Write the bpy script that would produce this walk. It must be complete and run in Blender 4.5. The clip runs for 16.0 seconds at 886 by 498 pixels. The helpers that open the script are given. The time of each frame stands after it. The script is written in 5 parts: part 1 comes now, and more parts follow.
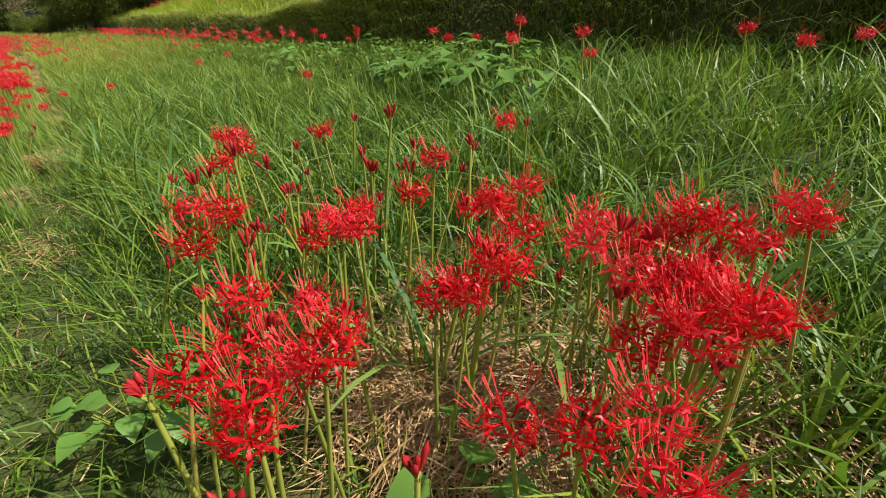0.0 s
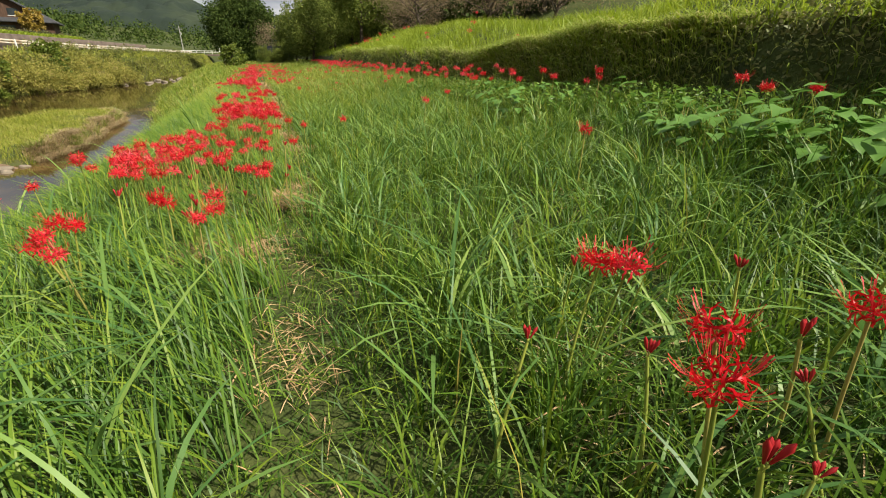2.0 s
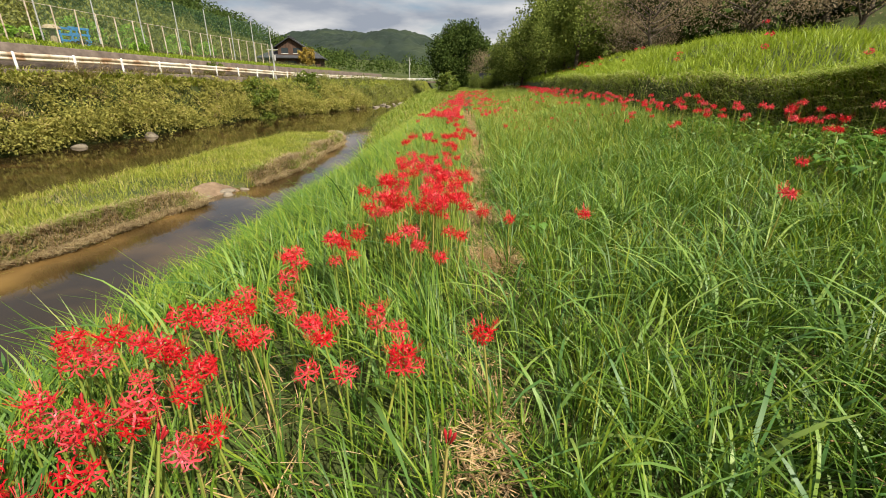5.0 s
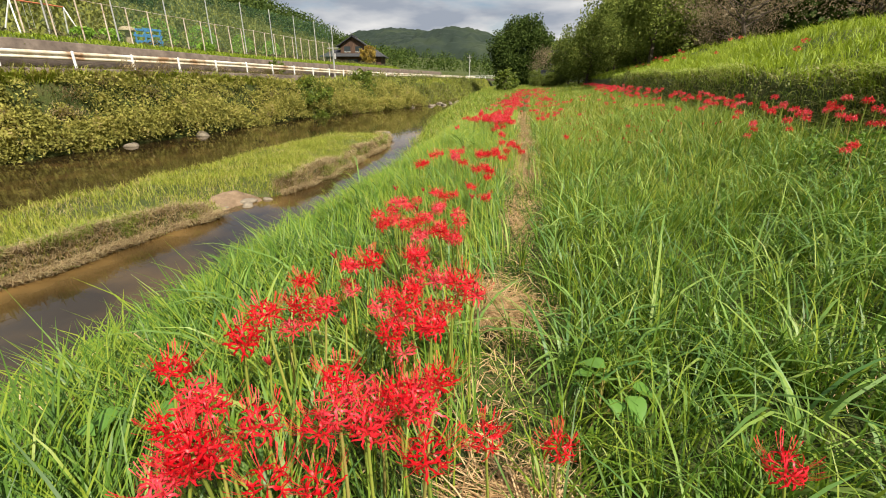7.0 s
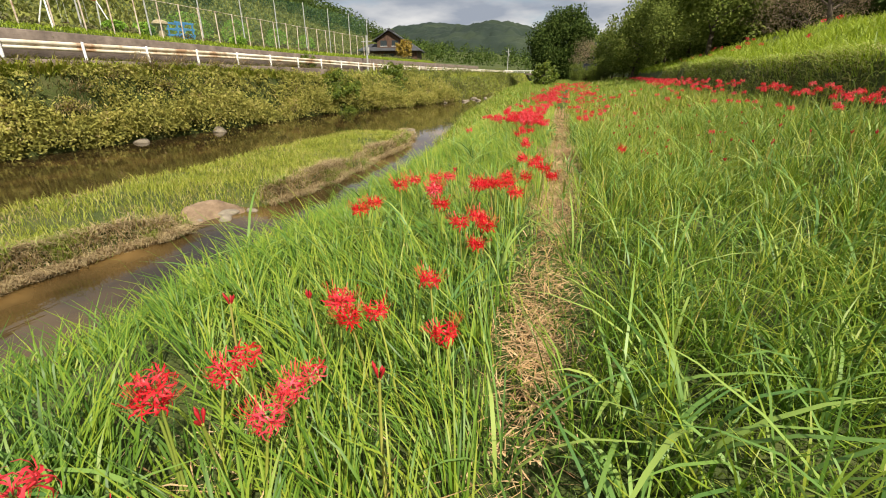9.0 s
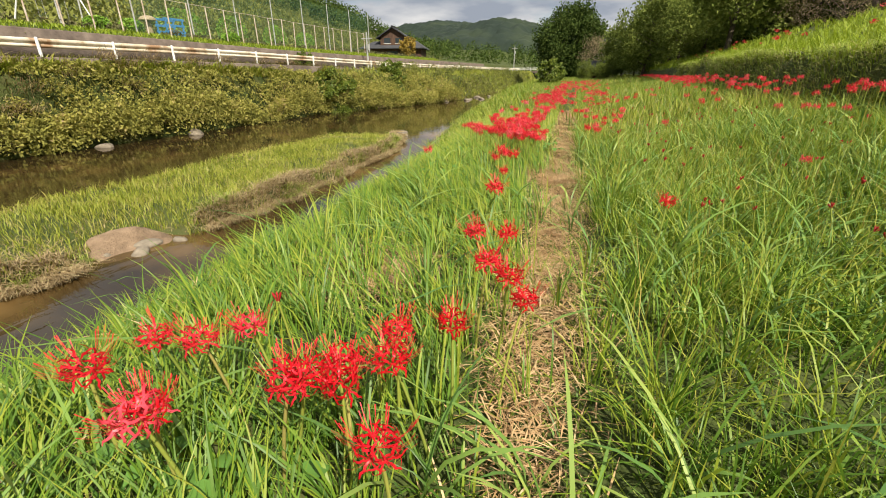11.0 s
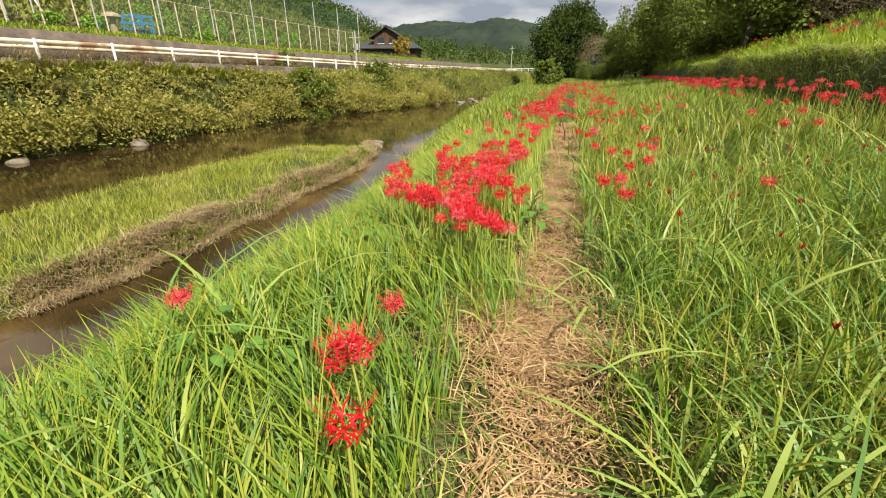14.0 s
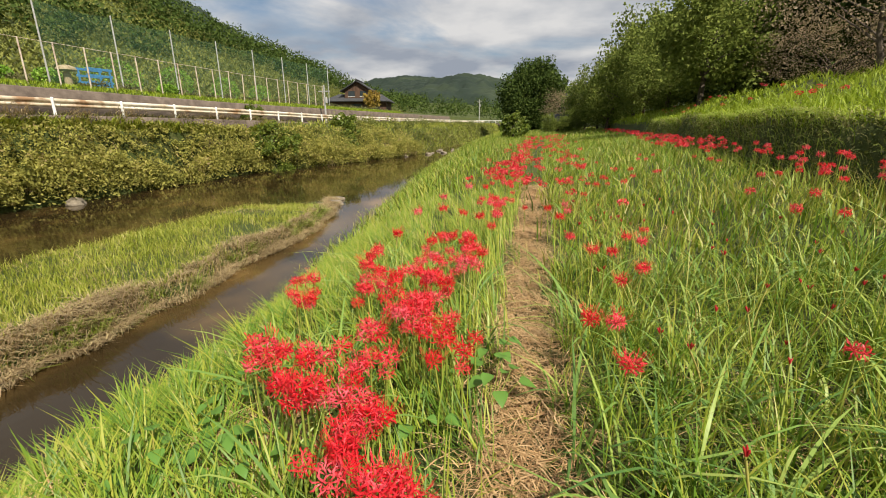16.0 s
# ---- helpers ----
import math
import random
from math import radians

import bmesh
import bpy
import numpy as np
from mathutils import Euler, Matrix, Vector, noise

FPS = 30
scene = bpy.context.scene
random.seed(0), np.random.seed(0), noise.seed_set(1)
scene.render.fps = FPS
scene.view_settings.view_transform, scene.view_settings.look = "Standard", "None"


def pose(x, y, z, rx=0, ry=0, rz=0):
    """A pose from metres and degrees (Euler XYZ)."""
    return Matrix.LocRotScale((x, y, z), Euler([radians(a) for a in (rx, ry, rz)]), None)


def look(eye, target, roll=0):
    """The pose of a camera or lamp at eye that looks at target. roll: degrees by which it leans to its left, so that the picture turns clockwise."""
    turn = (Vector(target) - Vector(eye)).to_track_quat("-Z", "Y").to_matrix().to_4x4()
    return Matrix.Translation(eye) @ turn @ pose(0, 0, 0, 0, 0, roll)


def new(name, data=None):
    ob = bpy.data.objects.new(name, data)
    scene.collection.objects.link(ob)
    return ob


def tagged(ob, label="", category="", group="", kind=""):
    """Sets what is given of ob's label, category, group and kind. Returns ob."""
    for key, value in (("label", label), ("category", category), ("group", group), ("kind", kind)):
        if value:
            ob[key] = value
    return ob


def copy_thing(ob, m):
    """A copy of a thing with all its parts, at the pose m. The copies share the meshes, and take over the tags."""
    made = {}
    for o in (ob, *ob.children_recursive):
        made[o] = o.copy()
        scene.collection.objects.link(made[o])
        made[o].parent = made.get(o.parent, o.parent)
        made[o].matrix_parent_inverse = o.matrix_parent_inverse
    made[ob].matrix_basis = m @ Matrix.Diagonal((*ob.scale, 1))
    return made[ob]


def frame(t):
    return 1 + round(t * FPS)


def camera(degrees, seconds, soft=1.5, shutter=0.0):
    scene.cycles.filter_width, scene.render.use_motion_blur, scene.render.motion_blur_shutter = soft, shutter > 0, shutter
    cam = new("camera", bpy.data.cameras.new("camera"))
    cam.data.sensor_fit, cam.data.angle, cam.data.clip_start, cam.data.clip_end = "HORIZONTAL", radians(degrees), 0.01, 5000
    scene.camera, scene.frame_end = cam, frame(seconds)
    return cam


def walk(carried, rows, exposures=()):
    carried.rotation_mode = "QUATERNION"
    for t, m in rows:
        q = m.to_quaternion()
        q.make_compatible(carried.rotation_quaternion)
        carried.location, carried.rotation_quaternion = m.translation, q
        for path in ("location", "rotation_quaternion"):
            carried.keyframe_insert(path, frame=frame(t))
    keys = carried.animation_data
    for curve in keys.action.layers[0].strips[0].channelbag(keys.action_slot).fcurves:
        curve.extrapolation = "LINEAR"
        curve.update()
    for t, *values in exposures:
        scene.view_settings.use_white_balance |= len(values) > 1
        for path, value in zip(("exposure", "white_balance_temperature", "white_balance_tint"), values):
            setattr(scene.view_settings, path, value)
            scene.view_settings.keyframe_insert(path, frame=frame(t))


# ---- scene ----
cam = camera(91.0, 16.0, soft=1.0)
PATH = [
    (0, (0.369, -1.074, 1.199), (1.455, 0.333, 0.284), -0.2),
    (0.5, (0.306, -0.904, 1.175), (1.362, 0.531, 0.266), 0.2),
    (1, (0.22, -0.525, 1.216), (1.166, 1.0, 0.332), 0.4),
    (1.5, (0.093, -0.101, 1.243), (0.864, 1.54, 0.399), 0.8),
    (2, (0.024, 0.372, 1.249), (0.595, 2.115, 0.45), 0.8),
    (2.5, (0.005, 0.917, 1.286), (0.383, 2.727, 0.523), 0.9),
    (3, (-0.085, 1.467, 1.306), (0.119, 3.315, 0.568), 0.8),
    (3.5, (-0.09, 1.981, 1.315), (-0.03, 3.844, 0.59), 0.6),
    (4, (-0.066, 2.597, 1.342), (-0.12, 4.463, 0.625), 0.4),
    (4.5, (-0.044, 3.205, 1.347), (-0.185, 5.068, 0.632), 0.3),
    (7, (0.014, 5.967, 1.353), (-0.445, 7.774, 0.63), 0.0),
    (7.5, (-0.027, 6.606, 1.337), (-0.528, 8.399, 0.608), -0.1),
    (8, (-0.06, 7.199, 1.299), (-0.603, 8.978, 0.563), -0.1),
    (10.3, (-0.213, 9.946, 1.195), (-0.847, 11.69, 0.449), -0.1),
    (10.5, (-0.228, 10.179, 1.196), (-0.86, 11.923, 0.448), -0.2),
    (11, (-0.241, 10.8, 1.191), (-0.872, 12.544, 0.443), -0.2),
    (11.5, (-0.3, 11.4, 1.209), (-0.929, 13.145, 0.46), -0.2),
    (12, (-0.306, 11.989, 1.21), (-0.934, 13.734, 0.462), -0.3),
    (12.5, (-0.336, 12.545, 1.229), (-0.961, 14.291, 0.48), -0.2),
    (13, (-0.406, 13.116, 1.219), (-1.031, 14.862, 0.472), -0.2),
    (13.5, (-0.468, 13.705, 1.247), (-1.093, 15.452, 0.5), -0.2),
    (14, (-0.546, 14.243, 1.233), (-1.172, 15.99, 0.487), -0.2),
    (14.5, (-0.614, 14.841, 1.22), (-1.237, 16.592, 0.481), -0.2),
    (15, (-0.66, 15.275, 1.307), (-1.27, 17.042, 0.595), -0.2),
    (15.5, (-0.674, 15.548, 1.393), (-1.254, 17.349, 0.746), -0.1),
    (16, (-0.663, 15.625, 1.458), (-1.195, 17.473, 0.908), -0.1),
]
EXPOSURES = [(0.0, 0.58), (1.5, 0.64), (2.0, 0.62), (3.0, 0.56), (4.5, 0.66), (7.0, 0.74), (8.2, 0.74), (11.0, 0.70), (14.5, 0.77), (15.2, 0.70), (16.0, 0.58)]
walk(cam, [(t, look(eye, target, roll)) for t, eye, target, roll in PATH], EXPOSURES)

# ---- light ----
SUN_ELEV, SUN_AZ = 50.0, 132.0   # degrees; azimuth clockwise from +y
world = bpy.data.worlds.new("sky")
scene.world = world
world.use_nodes = True


def build_sky():
    nt = world.node_tree
    nt.nodes.clear()
    N, L = nt.nodes.new, nt.links.new
    sky = N("ShaderNodeTexSky")
    sky.sky_type, sky.sun_disc = "NISHITA", False
    sky.sun_elevation, sky.sun_rotation = radians(SUN_ELEV), radians(SUN_AZ)
    sky.air_density, sky.dust_density = 1.0, 1.5
    tc = N("ShaderNodeTexCoord")
    sep = N("ShaderNodeSeparateXYZ")
    L(tc.outputs["Generated"], sep.inputs[0])
    up = N("ShaderNodeMath"); up.operation = "MAXIMUM"; up.inputs[1].default_value = 0.0
    L(sep.outputs[2], up.inputs[0])
    add = N("ShaderNodeMath"); add.operation = "ADD"; add.inputs[1].default_value = 0.16
    L(up.outputs[0], add.inputs[0])
    flat = N("ShaderNodeCombineXYZ")
    for k in range(2):
        d = N("ShaderNodeMath"); d.operation = "DIVIDE"
        L(sep.outputs[k], d.inputs[0]); L(add.outputs[0], d.inputs[1]); L(d.outputs[0], flat.inputs[k])
    n1 = N("ShaderNodeTexNoise"); n1.inputs["Scale"].default_value = 0.75; n1.inputs["Detail"].default_value = 9; n1.inputs["Roughness"].default_value = 0.55
    n1.inputs["Distortion"].default_value = 0.5
    L(flat.outputs[0], n1.inputs["Vector"])
    cover = N("ShaderNodeValToRGB")
    cover.color_ramp.elements[0].position, cover.color_ramp.elements[1].position = 0.34, 0.50
    L(n1.outputs["Fac"], cover.inputs[0])
    n2 = N("ShaderNodeTexNoise"); n2.inputs["Scale"].default_value = 1.3; n2.inputs["Detail"].default_value = 7
    shift = N("ShaderNodeVectorMath"); shift.operation = "ADD"; shift.inputs[1].default_value = (3.1, 7.7, 1.0)
    L(flat.outputs[0], shift.inputs[0]); L(shift.outputs[0], n2.inputs["Vector"])
    shade = N("ShaderNodeValToRGB")
    e = shade.color_ramp.elements
    e[0].position, e[0].color = 0.38, (3.6, 4.0, 4.7, 1)
    e[1].position, e[1].color = 0.62, (8.0, 7.9, 7.8, 1)
    L(n2.outputs["Fac"], shade.inputs[0])
    mix = N("ShaderNodeMix"); mix.data_type = "RGBA"
    L(cover.outputs[0], mix.inputs["Factor"]); L(sky.outputs[0], mix.inputs["A"]); L(shade.outputs[0], mix.inputs["B"])
    bg = N("ShaderNodeBackground"); bg.inputs["Strength"].default_value = 0.06
    L(mix.outputs["Result"], bg.inputs["Color"])
    out = N("ShaderNodeOutputWorld")
    L(bg.outputs[0], out.inputs[0])


build_sky()
sun = new("sun", bpy.data.lights.new("sun", "SUN"))
sun.data.energy, sun.data.angle, sun.data.color = 5.0, radians(0.8), (1.0, 0.93, 0.78)
_az, _el = radians(SUN_AZ), radians(SUN_ELEV)
sun.matrix_world = look((0, 0, 60), (-math.sin(_az) * math.cos(_el), -math.cos(_az) * math.cos(_el), 60 - math.sin(_el)))

# ---- materials ----


def ramp(nt, stops):
    r = nt.nodes.new("ShaderNodeValToRGB")
    el = r.color_ramp.elements
    while len(el) < len(stops):
        el.new(0.5)
    for e, (p, c) in zip(el, stops):
        e.position, e.color = p, (*c, 1)
    return r


def noisy(name, stops, scale=3.0, detail=6, rough=0.9, bump=0.3, bump_scale=40.0, metal=0.0, stretch=(1, 1, 1), spec=0.3):
    """A surface whose colour runs through stops by noise in world space, with fine relief."""
    m = bpy.data.materials.new(name)
    m.use_nodes = True
    nt = m.node_tree
    b = nt.nodes["Principled BSDF"]
    geo = nt.nodes.new("ShaderNodeNewGeometry")
    mp = nt.nodes.new("ShaderNodeMapping"); mp.inputs["Scale"].default_value = stretch
    nt.links.new(geo.outputs["Position"], mp.inputs[0])
    n = nt.nodes.new("ShaderNodeTexNoise")
    n.inputs["Scale"].default_value, n.inputs["Detail"].default_value, n.inputs["Roughness"].default_value = scale, detail, 0.65
    nt.links.new(mp.outputs[0], n.inputs["Vector"])
    r = ramp(nt, stops)
    nt.links.new(n.outputs["Fac"], r.inputs[0])
    nt.links.new(r.outputs[0], b.inputs["Base Color"])
    b.inputs["Roughness"].default_value, b.inputs["Metallic"].default_value = rough, metal
    b.inputs["Specular IOR Level"].default_value = spec
    if bump:
        n2 = nt.nodes.new("ShaderNodeTexNoise"); n2.inputs["Scale"].default_value, n2.inputs["Detail"].default_value = bump_scale, 5
        nt.links.new(geo.outputs["Position"], n2.inputs["Vector"])
        bp = nt.nodes.new("ShaderNodeBump"); bp.inputs["Strength"].default_value, bp.inputs["Distance"].default_value = bump, 0.05
        nt.links.new(n2.outputs["Fac"], bp.inputs["Height"]); nt.links.new(bp.outputs[0], b.inputs["Normal"])
    return m


def leafy(name, stops, patch=0.35, through_light=0.35, rough=0.5, per_object=False, fine=0.5, along=0.0, spec=0.35):
    """Leaves and petals: colour by a random number for each leaf and by broad patches, lit through from behind; along
    shifts the colour from low to high y.
    """
    m = bpy.data.materials.new(name)
    m.use_nodes = True
    nt = m.node_tree
    b = nt.nodes["Principled BSDF"]
    geo = nt.nodes.new("ShaderNodeNewGeometry")
    if per_object:
        src = nt.nodes.new("ShaderNodeObjectInfo").outputs["Random"]
    else:
        src = geo.outputs["Random Per Island"]
    n = nt.nodes.new("ShaderNodeTexNoise"); n.inputs["Scale"].default_value, n.inputs["Detail"].default_value = fine, 4
    nt.links.new(geo.outputs["Position"], n.inputs["Vector"])
    mix = nt.nodes.new("ShaderNodeMix"); mix.inputs["Factor"].default_value = patch
    nt.links.new(src, mix.inputs["A"]); nt.links.new(n.outputs["Fac"], mix.inputs["B"])
    r = ramp(nt, stops)
    fac = mix.outputs["Result"]
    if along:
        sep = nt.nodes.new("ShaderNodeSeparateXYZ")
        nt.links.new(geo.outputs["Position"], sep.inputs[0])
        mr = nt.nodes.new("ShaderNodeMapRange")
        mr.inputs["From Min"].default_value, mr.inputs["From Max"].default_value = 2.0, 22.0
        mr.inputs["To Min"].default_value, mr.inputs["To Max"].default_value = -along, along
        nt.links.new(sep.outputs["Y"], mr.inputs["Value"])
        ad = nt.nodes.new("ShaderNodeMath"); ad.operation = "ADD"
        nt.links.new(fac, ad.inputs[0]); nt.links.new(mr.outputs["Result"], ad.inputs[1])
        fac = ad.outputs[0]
    nt.links.new(fac, r.inputs[0])
    nt.links.new(r.outputs[0], b.inputs["Base Color"])
    b.inputs["Roughness"].default_value = rough
    b.inputs["Specular IOR Level"].default_value = spec
    tr = nt.nodes.new("ShaderNodeBsdfTranslucent")
    nt.links.new(r.outputs[0], tr.inputs["Color"])
    ms = nt.nodes.new("ShaderNodeMixShader"); ms.inputs[0].default_value = through_light
    out = nt.nodes["Material Output"]
    nt.links.new(b.outputs[0], ms.inputs[1]); nt.links.new(tr.outputs[0], ms.inputs[2]); nt.links.new(ms.outputs[0], out.inputs["Surface"])
    return m


M_GROUND = noisy("meadow_soil", [(0.3, (0.028, 0.038, 0.009)), (0.5, (0.052, 0.070, 0.014)), (0.7, (0.090, 0.088, 0.030))], 1.2, 8, bump=0.8, bump_scale=25)
M_ROAD = noisy("asphalt", [(0.3, (0.06, 0.058, 0.055)), (0.7, (0.10, 0.095, 0.09))], 0.8, 8, bump=0.3, bump_scale=120)
M_WALL = noisy("old_concrete", [(0.25, (0.07, 0.052, 0.043)), (0.5, (0.155, 0.12, 0.097)), (0.75, (0.26, 0.205, 0.165))], 0.9, 9, bump=0.5, bump_scale=14)
M_WHITE = noisy("white_paint", [(0.3, (0.55, 0.50, 0.44)), (0.45, (0.76, 0.75, 0.72)), (0.8, (0.82, 0.82, 0.80))], 2.5, 8, rough=0.45, bump=0.05)
M_RAIL = noisy("old_white_rail", [(0.36, (0.30, 0.18, 0.10)), (0.45, (0.54, 0.45, 0.33)), (0.58, (0.68, 0.62, 0.52)), (0.8, (0.78, 0.75, 0.70))], 0.7, 9, rough=0.5, bump=0.08)
M_FENCE = noisy("rusty_white_post", [(0.34, (0.26, 0.15, 0.09)), (0.46, (0.50, 0.40, 0.31)), (0.8, (0.64, 0.57, 0.49))], 2.0, 8, rough=0.6, bump=0.1)
M_STEEL = noisy("galvanised_steel", [(0.3, (0.35, 0.34, 0.32)), (0.7, (0.55, 0.54, 0.52))], 4, 6, rough=0.5, bump=0.05, metal=0.3)
M_STONE = noisy("river_stone", [(0.3, (0.12, 0.10, 0.075)), (0.6, (0.24, 0.20, 0.15)), (0.8, (0.34, 0.28, 0.21))], 6, 8, bump=0.4, bump_scale=30)
M_BARK = noisy("bark", [(0.3, (0.05, 0.04, 0.03)), (0.7, (0.13, 0.10, 0.075))], 5, 8, bump=0.8, bump_scale=20, stretch=(1, 1, 0.3))
# along tints the start of the meadow greener and also darkens it in place of shade
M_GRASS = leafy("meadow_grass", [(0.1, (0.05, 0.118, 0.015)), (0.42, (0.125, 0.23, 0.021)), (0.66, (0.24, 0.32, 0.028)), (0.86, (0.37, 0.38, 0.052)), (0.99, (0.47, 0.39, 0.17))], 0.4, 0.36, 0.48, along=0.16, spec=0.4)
M_STRAW = leafy("dry_straw", [(0.1, (0.20, 0.115, 0.05)), (0.5, (0.48, 0.305, 0.145)), (0.9, (0.65, 0.47, 0.265))], 0.3, 0.15, 0.7)
M_WEED = leafy("bank_weeds", [(0.1, (0.10, 0.085, 0.035)), (0.5, (0.20, 0.20, 0.045)), (0.9, (0.36, 0.28, 0.13))], 0.4, 0.2, 0.7)
M_SEED = leafy("yellow_stalks", [(0.1, (0.24, 0.29, 0.035)), (0.6, (0.40, 0.40, 0.06)), (0.95, (0.54, 0.36, 0.12))], 0.3, 0.3)
M_CREEPER = leafy("creeper_leaves", [(0.1, (0.06, 0.085, 0.022)), (0.5, (0.17, 0.19, 0.05)), (0.8, (0.32, 0.29, 0.12)), (0.97, (0.46, 0.35, 0.21))], 0.4, 0.35, fine=1.2)
M_HANG = leafy("hanging_grass", [(0.1, (0.16, 0.23, 0.03)), (0.6, (0.34, 0.42, 0.06)), (0.9, (0.52, 0.45, 0.22))], 0.3, 0.4)
# here too along mixes greener growth with shade put into the colour
M_BLADE = leafy("broad_blades", [(0.1, (0.085, 0.19, 0.045)), (0.6, (0.215, 0.345, 0.07)), (0.95, (0.40, 0.47, 0.11))], 0.25, 0.36, 0.46, along=0.16, spec=0.4)
M_ISLET = leafy("islet_grass", [(0.1, (0.14, 0.18, 0.018)), (0.42, (0.29, 0.345, 0.033)), (0.68, (0.45, 0.43, 0.085)), (0.9, (0.56, 0.45, 0.23))], 0.5, 0.42, fine=0.8)
M_DEAD = leafy("dead_grass", [(0.1, (0.19, 0.13, 0.07)), (0.5, (0.44, 0.33, 0.18)), (0.85, (0.56, 0.46, 0.25)), (0.97, (0.32, 0.36, 0.08))], 0.4, 0.35, 0.8, fine=1.5)
M_LIGHT_GRASS = leafy("terrace_grass", [(0.1, (0.13, 0.20, 0.012)), (0.5, (0.27, 0.36, 0.02)), (0.9, (0.40, 0.45, 0.05))], 0.4, 0.4)
M_BUSH = leafy("thicket_leaves", [(0.25, (0.14, 0.145, 0.038)), (0.42, (0.28, 0.275, 0.066)), (0.55, (0.41, 0.39, 0.095)), (0.66, (0.53, 0.47, 0.145)), (0.78, (0.47, 0.35, 0.20))], 0.72, 0.45, 0.75, fine=1.1, spec=0.12)
M_DARK_LEAF = leafy("dark_leaves", [(0.1, (0.03, 0.055, 0.012)), (0.6, (0.065, 0.10, 0.02)), (0.95, (0.12, 0.155, 0.035))], 0.35, 0.25, 0.75, spec=0.1)
M_SCRUB = leafy("scrub_leaves", [(0.1, (0.075, 0.095, 0.022)), (0.5, (0.165, 0.18, 0.042)), (0.95, (0.28, 0.28, 0.075))], 0.6, 0.3, 0.65, fine=0.06)
M_TREE = leafy("tree_leaves", [(0.1, (0.08, 0.11, 0.022)), (0.6, (0.18, 0.225, 0.045)), (0.95, (0.31, 0.33, 0.085))], 0.4, 0.35, 0.75, spec=0.1)
M_PARK = leafy("park_scrub", [(0.1, (0.05, 0.055, 0.025)), (0.5, (0.13, 0.13, 0.045)), (0.95, (0.25, 0.21, 0.09))], 0.5, 0.2, 0.7)
M_MID_LEAF = leafy("leaves", [(0.1, (0.06, 0.10, 0.012)), (0.6, (0.15, 0.20, 0.025)), (0.95, (0.27, 0.29, 0.05))], 0.35, 0.3)
M_BROWN_LEAF = leafy("autumn_leaves", [(0.1, (0.17, 0.13, 0.08)), (0.6, (0.36, 0.27, 0.16)), (0.95, (0.46, 0.37, 0.22))], 0.3, 0.45)
M_PALE_LEAF = leafy("broad_leaves", [(0.1, (0.055, 0.14, 0.022)), (0.6, (0.14, 0.28, 0.05)), (0.95, (0.28, 0.42, 0.13))], 0.3, 0.35, 0.45)
M_WEEDLEAF = leafy("weed_leaves", [(0.1, (0.06, 0.14, 0.015)), (0.6, (0.16, 0.28, 0.03)), (0.95, (0.30, 0.40, 0.08))], 0.3, 0.4, 0.42)
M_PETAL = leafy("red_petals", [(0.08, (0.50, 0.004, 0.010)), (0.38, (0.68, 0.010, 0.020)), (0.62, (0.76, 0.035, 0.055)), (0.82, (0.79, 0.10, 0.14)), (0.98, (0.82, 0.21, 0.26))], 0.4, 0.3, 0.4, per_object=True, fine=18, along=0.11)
M_DRIFT = leafy("red_lily_petals", [(0.2, (0.54, 0.006, 0.012)), (0.42, (0.70, 0.020, 0.030)), (0.6, (0.77, 0.07, 0.09)), (0.8, (0.80, 0.19, 0.24))], 0.75, 0.3, 0.4, fine=14)
M_STAMEN = leafy("red_stamens", [(0.2, (0.58, 0.010, 0.015)), (0.8, (0.72, 0.04, 0.05))], 0.2, 0.2, 0.5)
M_BUD = leafy("dark_red_buds", [(0.1, (0.22, 0.012, 0.015)), (0.6, (0.42, 0.02, 0.025)), (0.95, (0.55, 0.08, 0.06))], 0.3, 0.2, 0.5)
M_STEM = leafy("flower_stalk", [(0.1, (0.20, 0.26, 0.045)), (0.6, (0.34, 0.37, 0.065)), (0.95, (0.42, 0.30, 0.12))], 0.3, 0.15, 0.5, per_object=True)

# ---- mesh helpers ----
rng = np.random.default_rng(11)


def mesh_np(name, co, faces):
    """A mesh from an n x 3 array and a list of k x m index arrays."""
    me = bpy.data.meshes.new(name)
    me.vertices.add(len(co))
    me.vertices.foreach_set("co", np.asarray(co, np.float32).ravel())
    idx = np.concatenate([np.asarray(f).ravel() for f in faces])
    sizes = np.concatenate([np.full(len(f), np.asarray(f).shape[1]) for f in faces])
    me.loops.add(len(idx))
    me.loops.foreach_set("vertex_index", idx.astype(np.int32))
    me.polygons.add(len(sizes))
    me.polygons.foreach_set("loop_start", np.concatenate([[0], np.cumsum(sizes)[:-1]]).astype(np.int32))
    me.update(calc_edges=True)
    return me


def put(name, me, material, parent=None, label="", category="", group="", kind=""):
    me.materials.clear()
    me.materials.append(material)
    ob = new(name, me)
    if parent is not None:
        ob.parent = parent
    return tagged(ob, label, category, group, kind)


def part(name, bm, material, parent, label=""):
    me = bpy.data.meshes.new(name)
    bm.to_mesh(me)
    bm.free()
    return put(name, me, material, parent, label)


def box(bm, lo, hi, bevel=0.0):
    r = bmesh.ops.create_cube(bm, size=1)
    c, d = (Vector(lo) + Vector(hi)) / 2, Vector(hi) - Vector(lo)
    for v in r["verts"]:
        v.co = Vector((v.co.x * d.x, v.co.y * d.y, v.co.z * d.z)) + c
    if bevel:
        es = list({e for v in r["verts"] for e in v.link_edges})
        bmesh.ops.bevel(bm, geom=es, offset=bevel, segments=1, affect="EDGES")
    return bm


def boxm(*args, **kw):
    return box(bmesh.new(), *args, **kw)


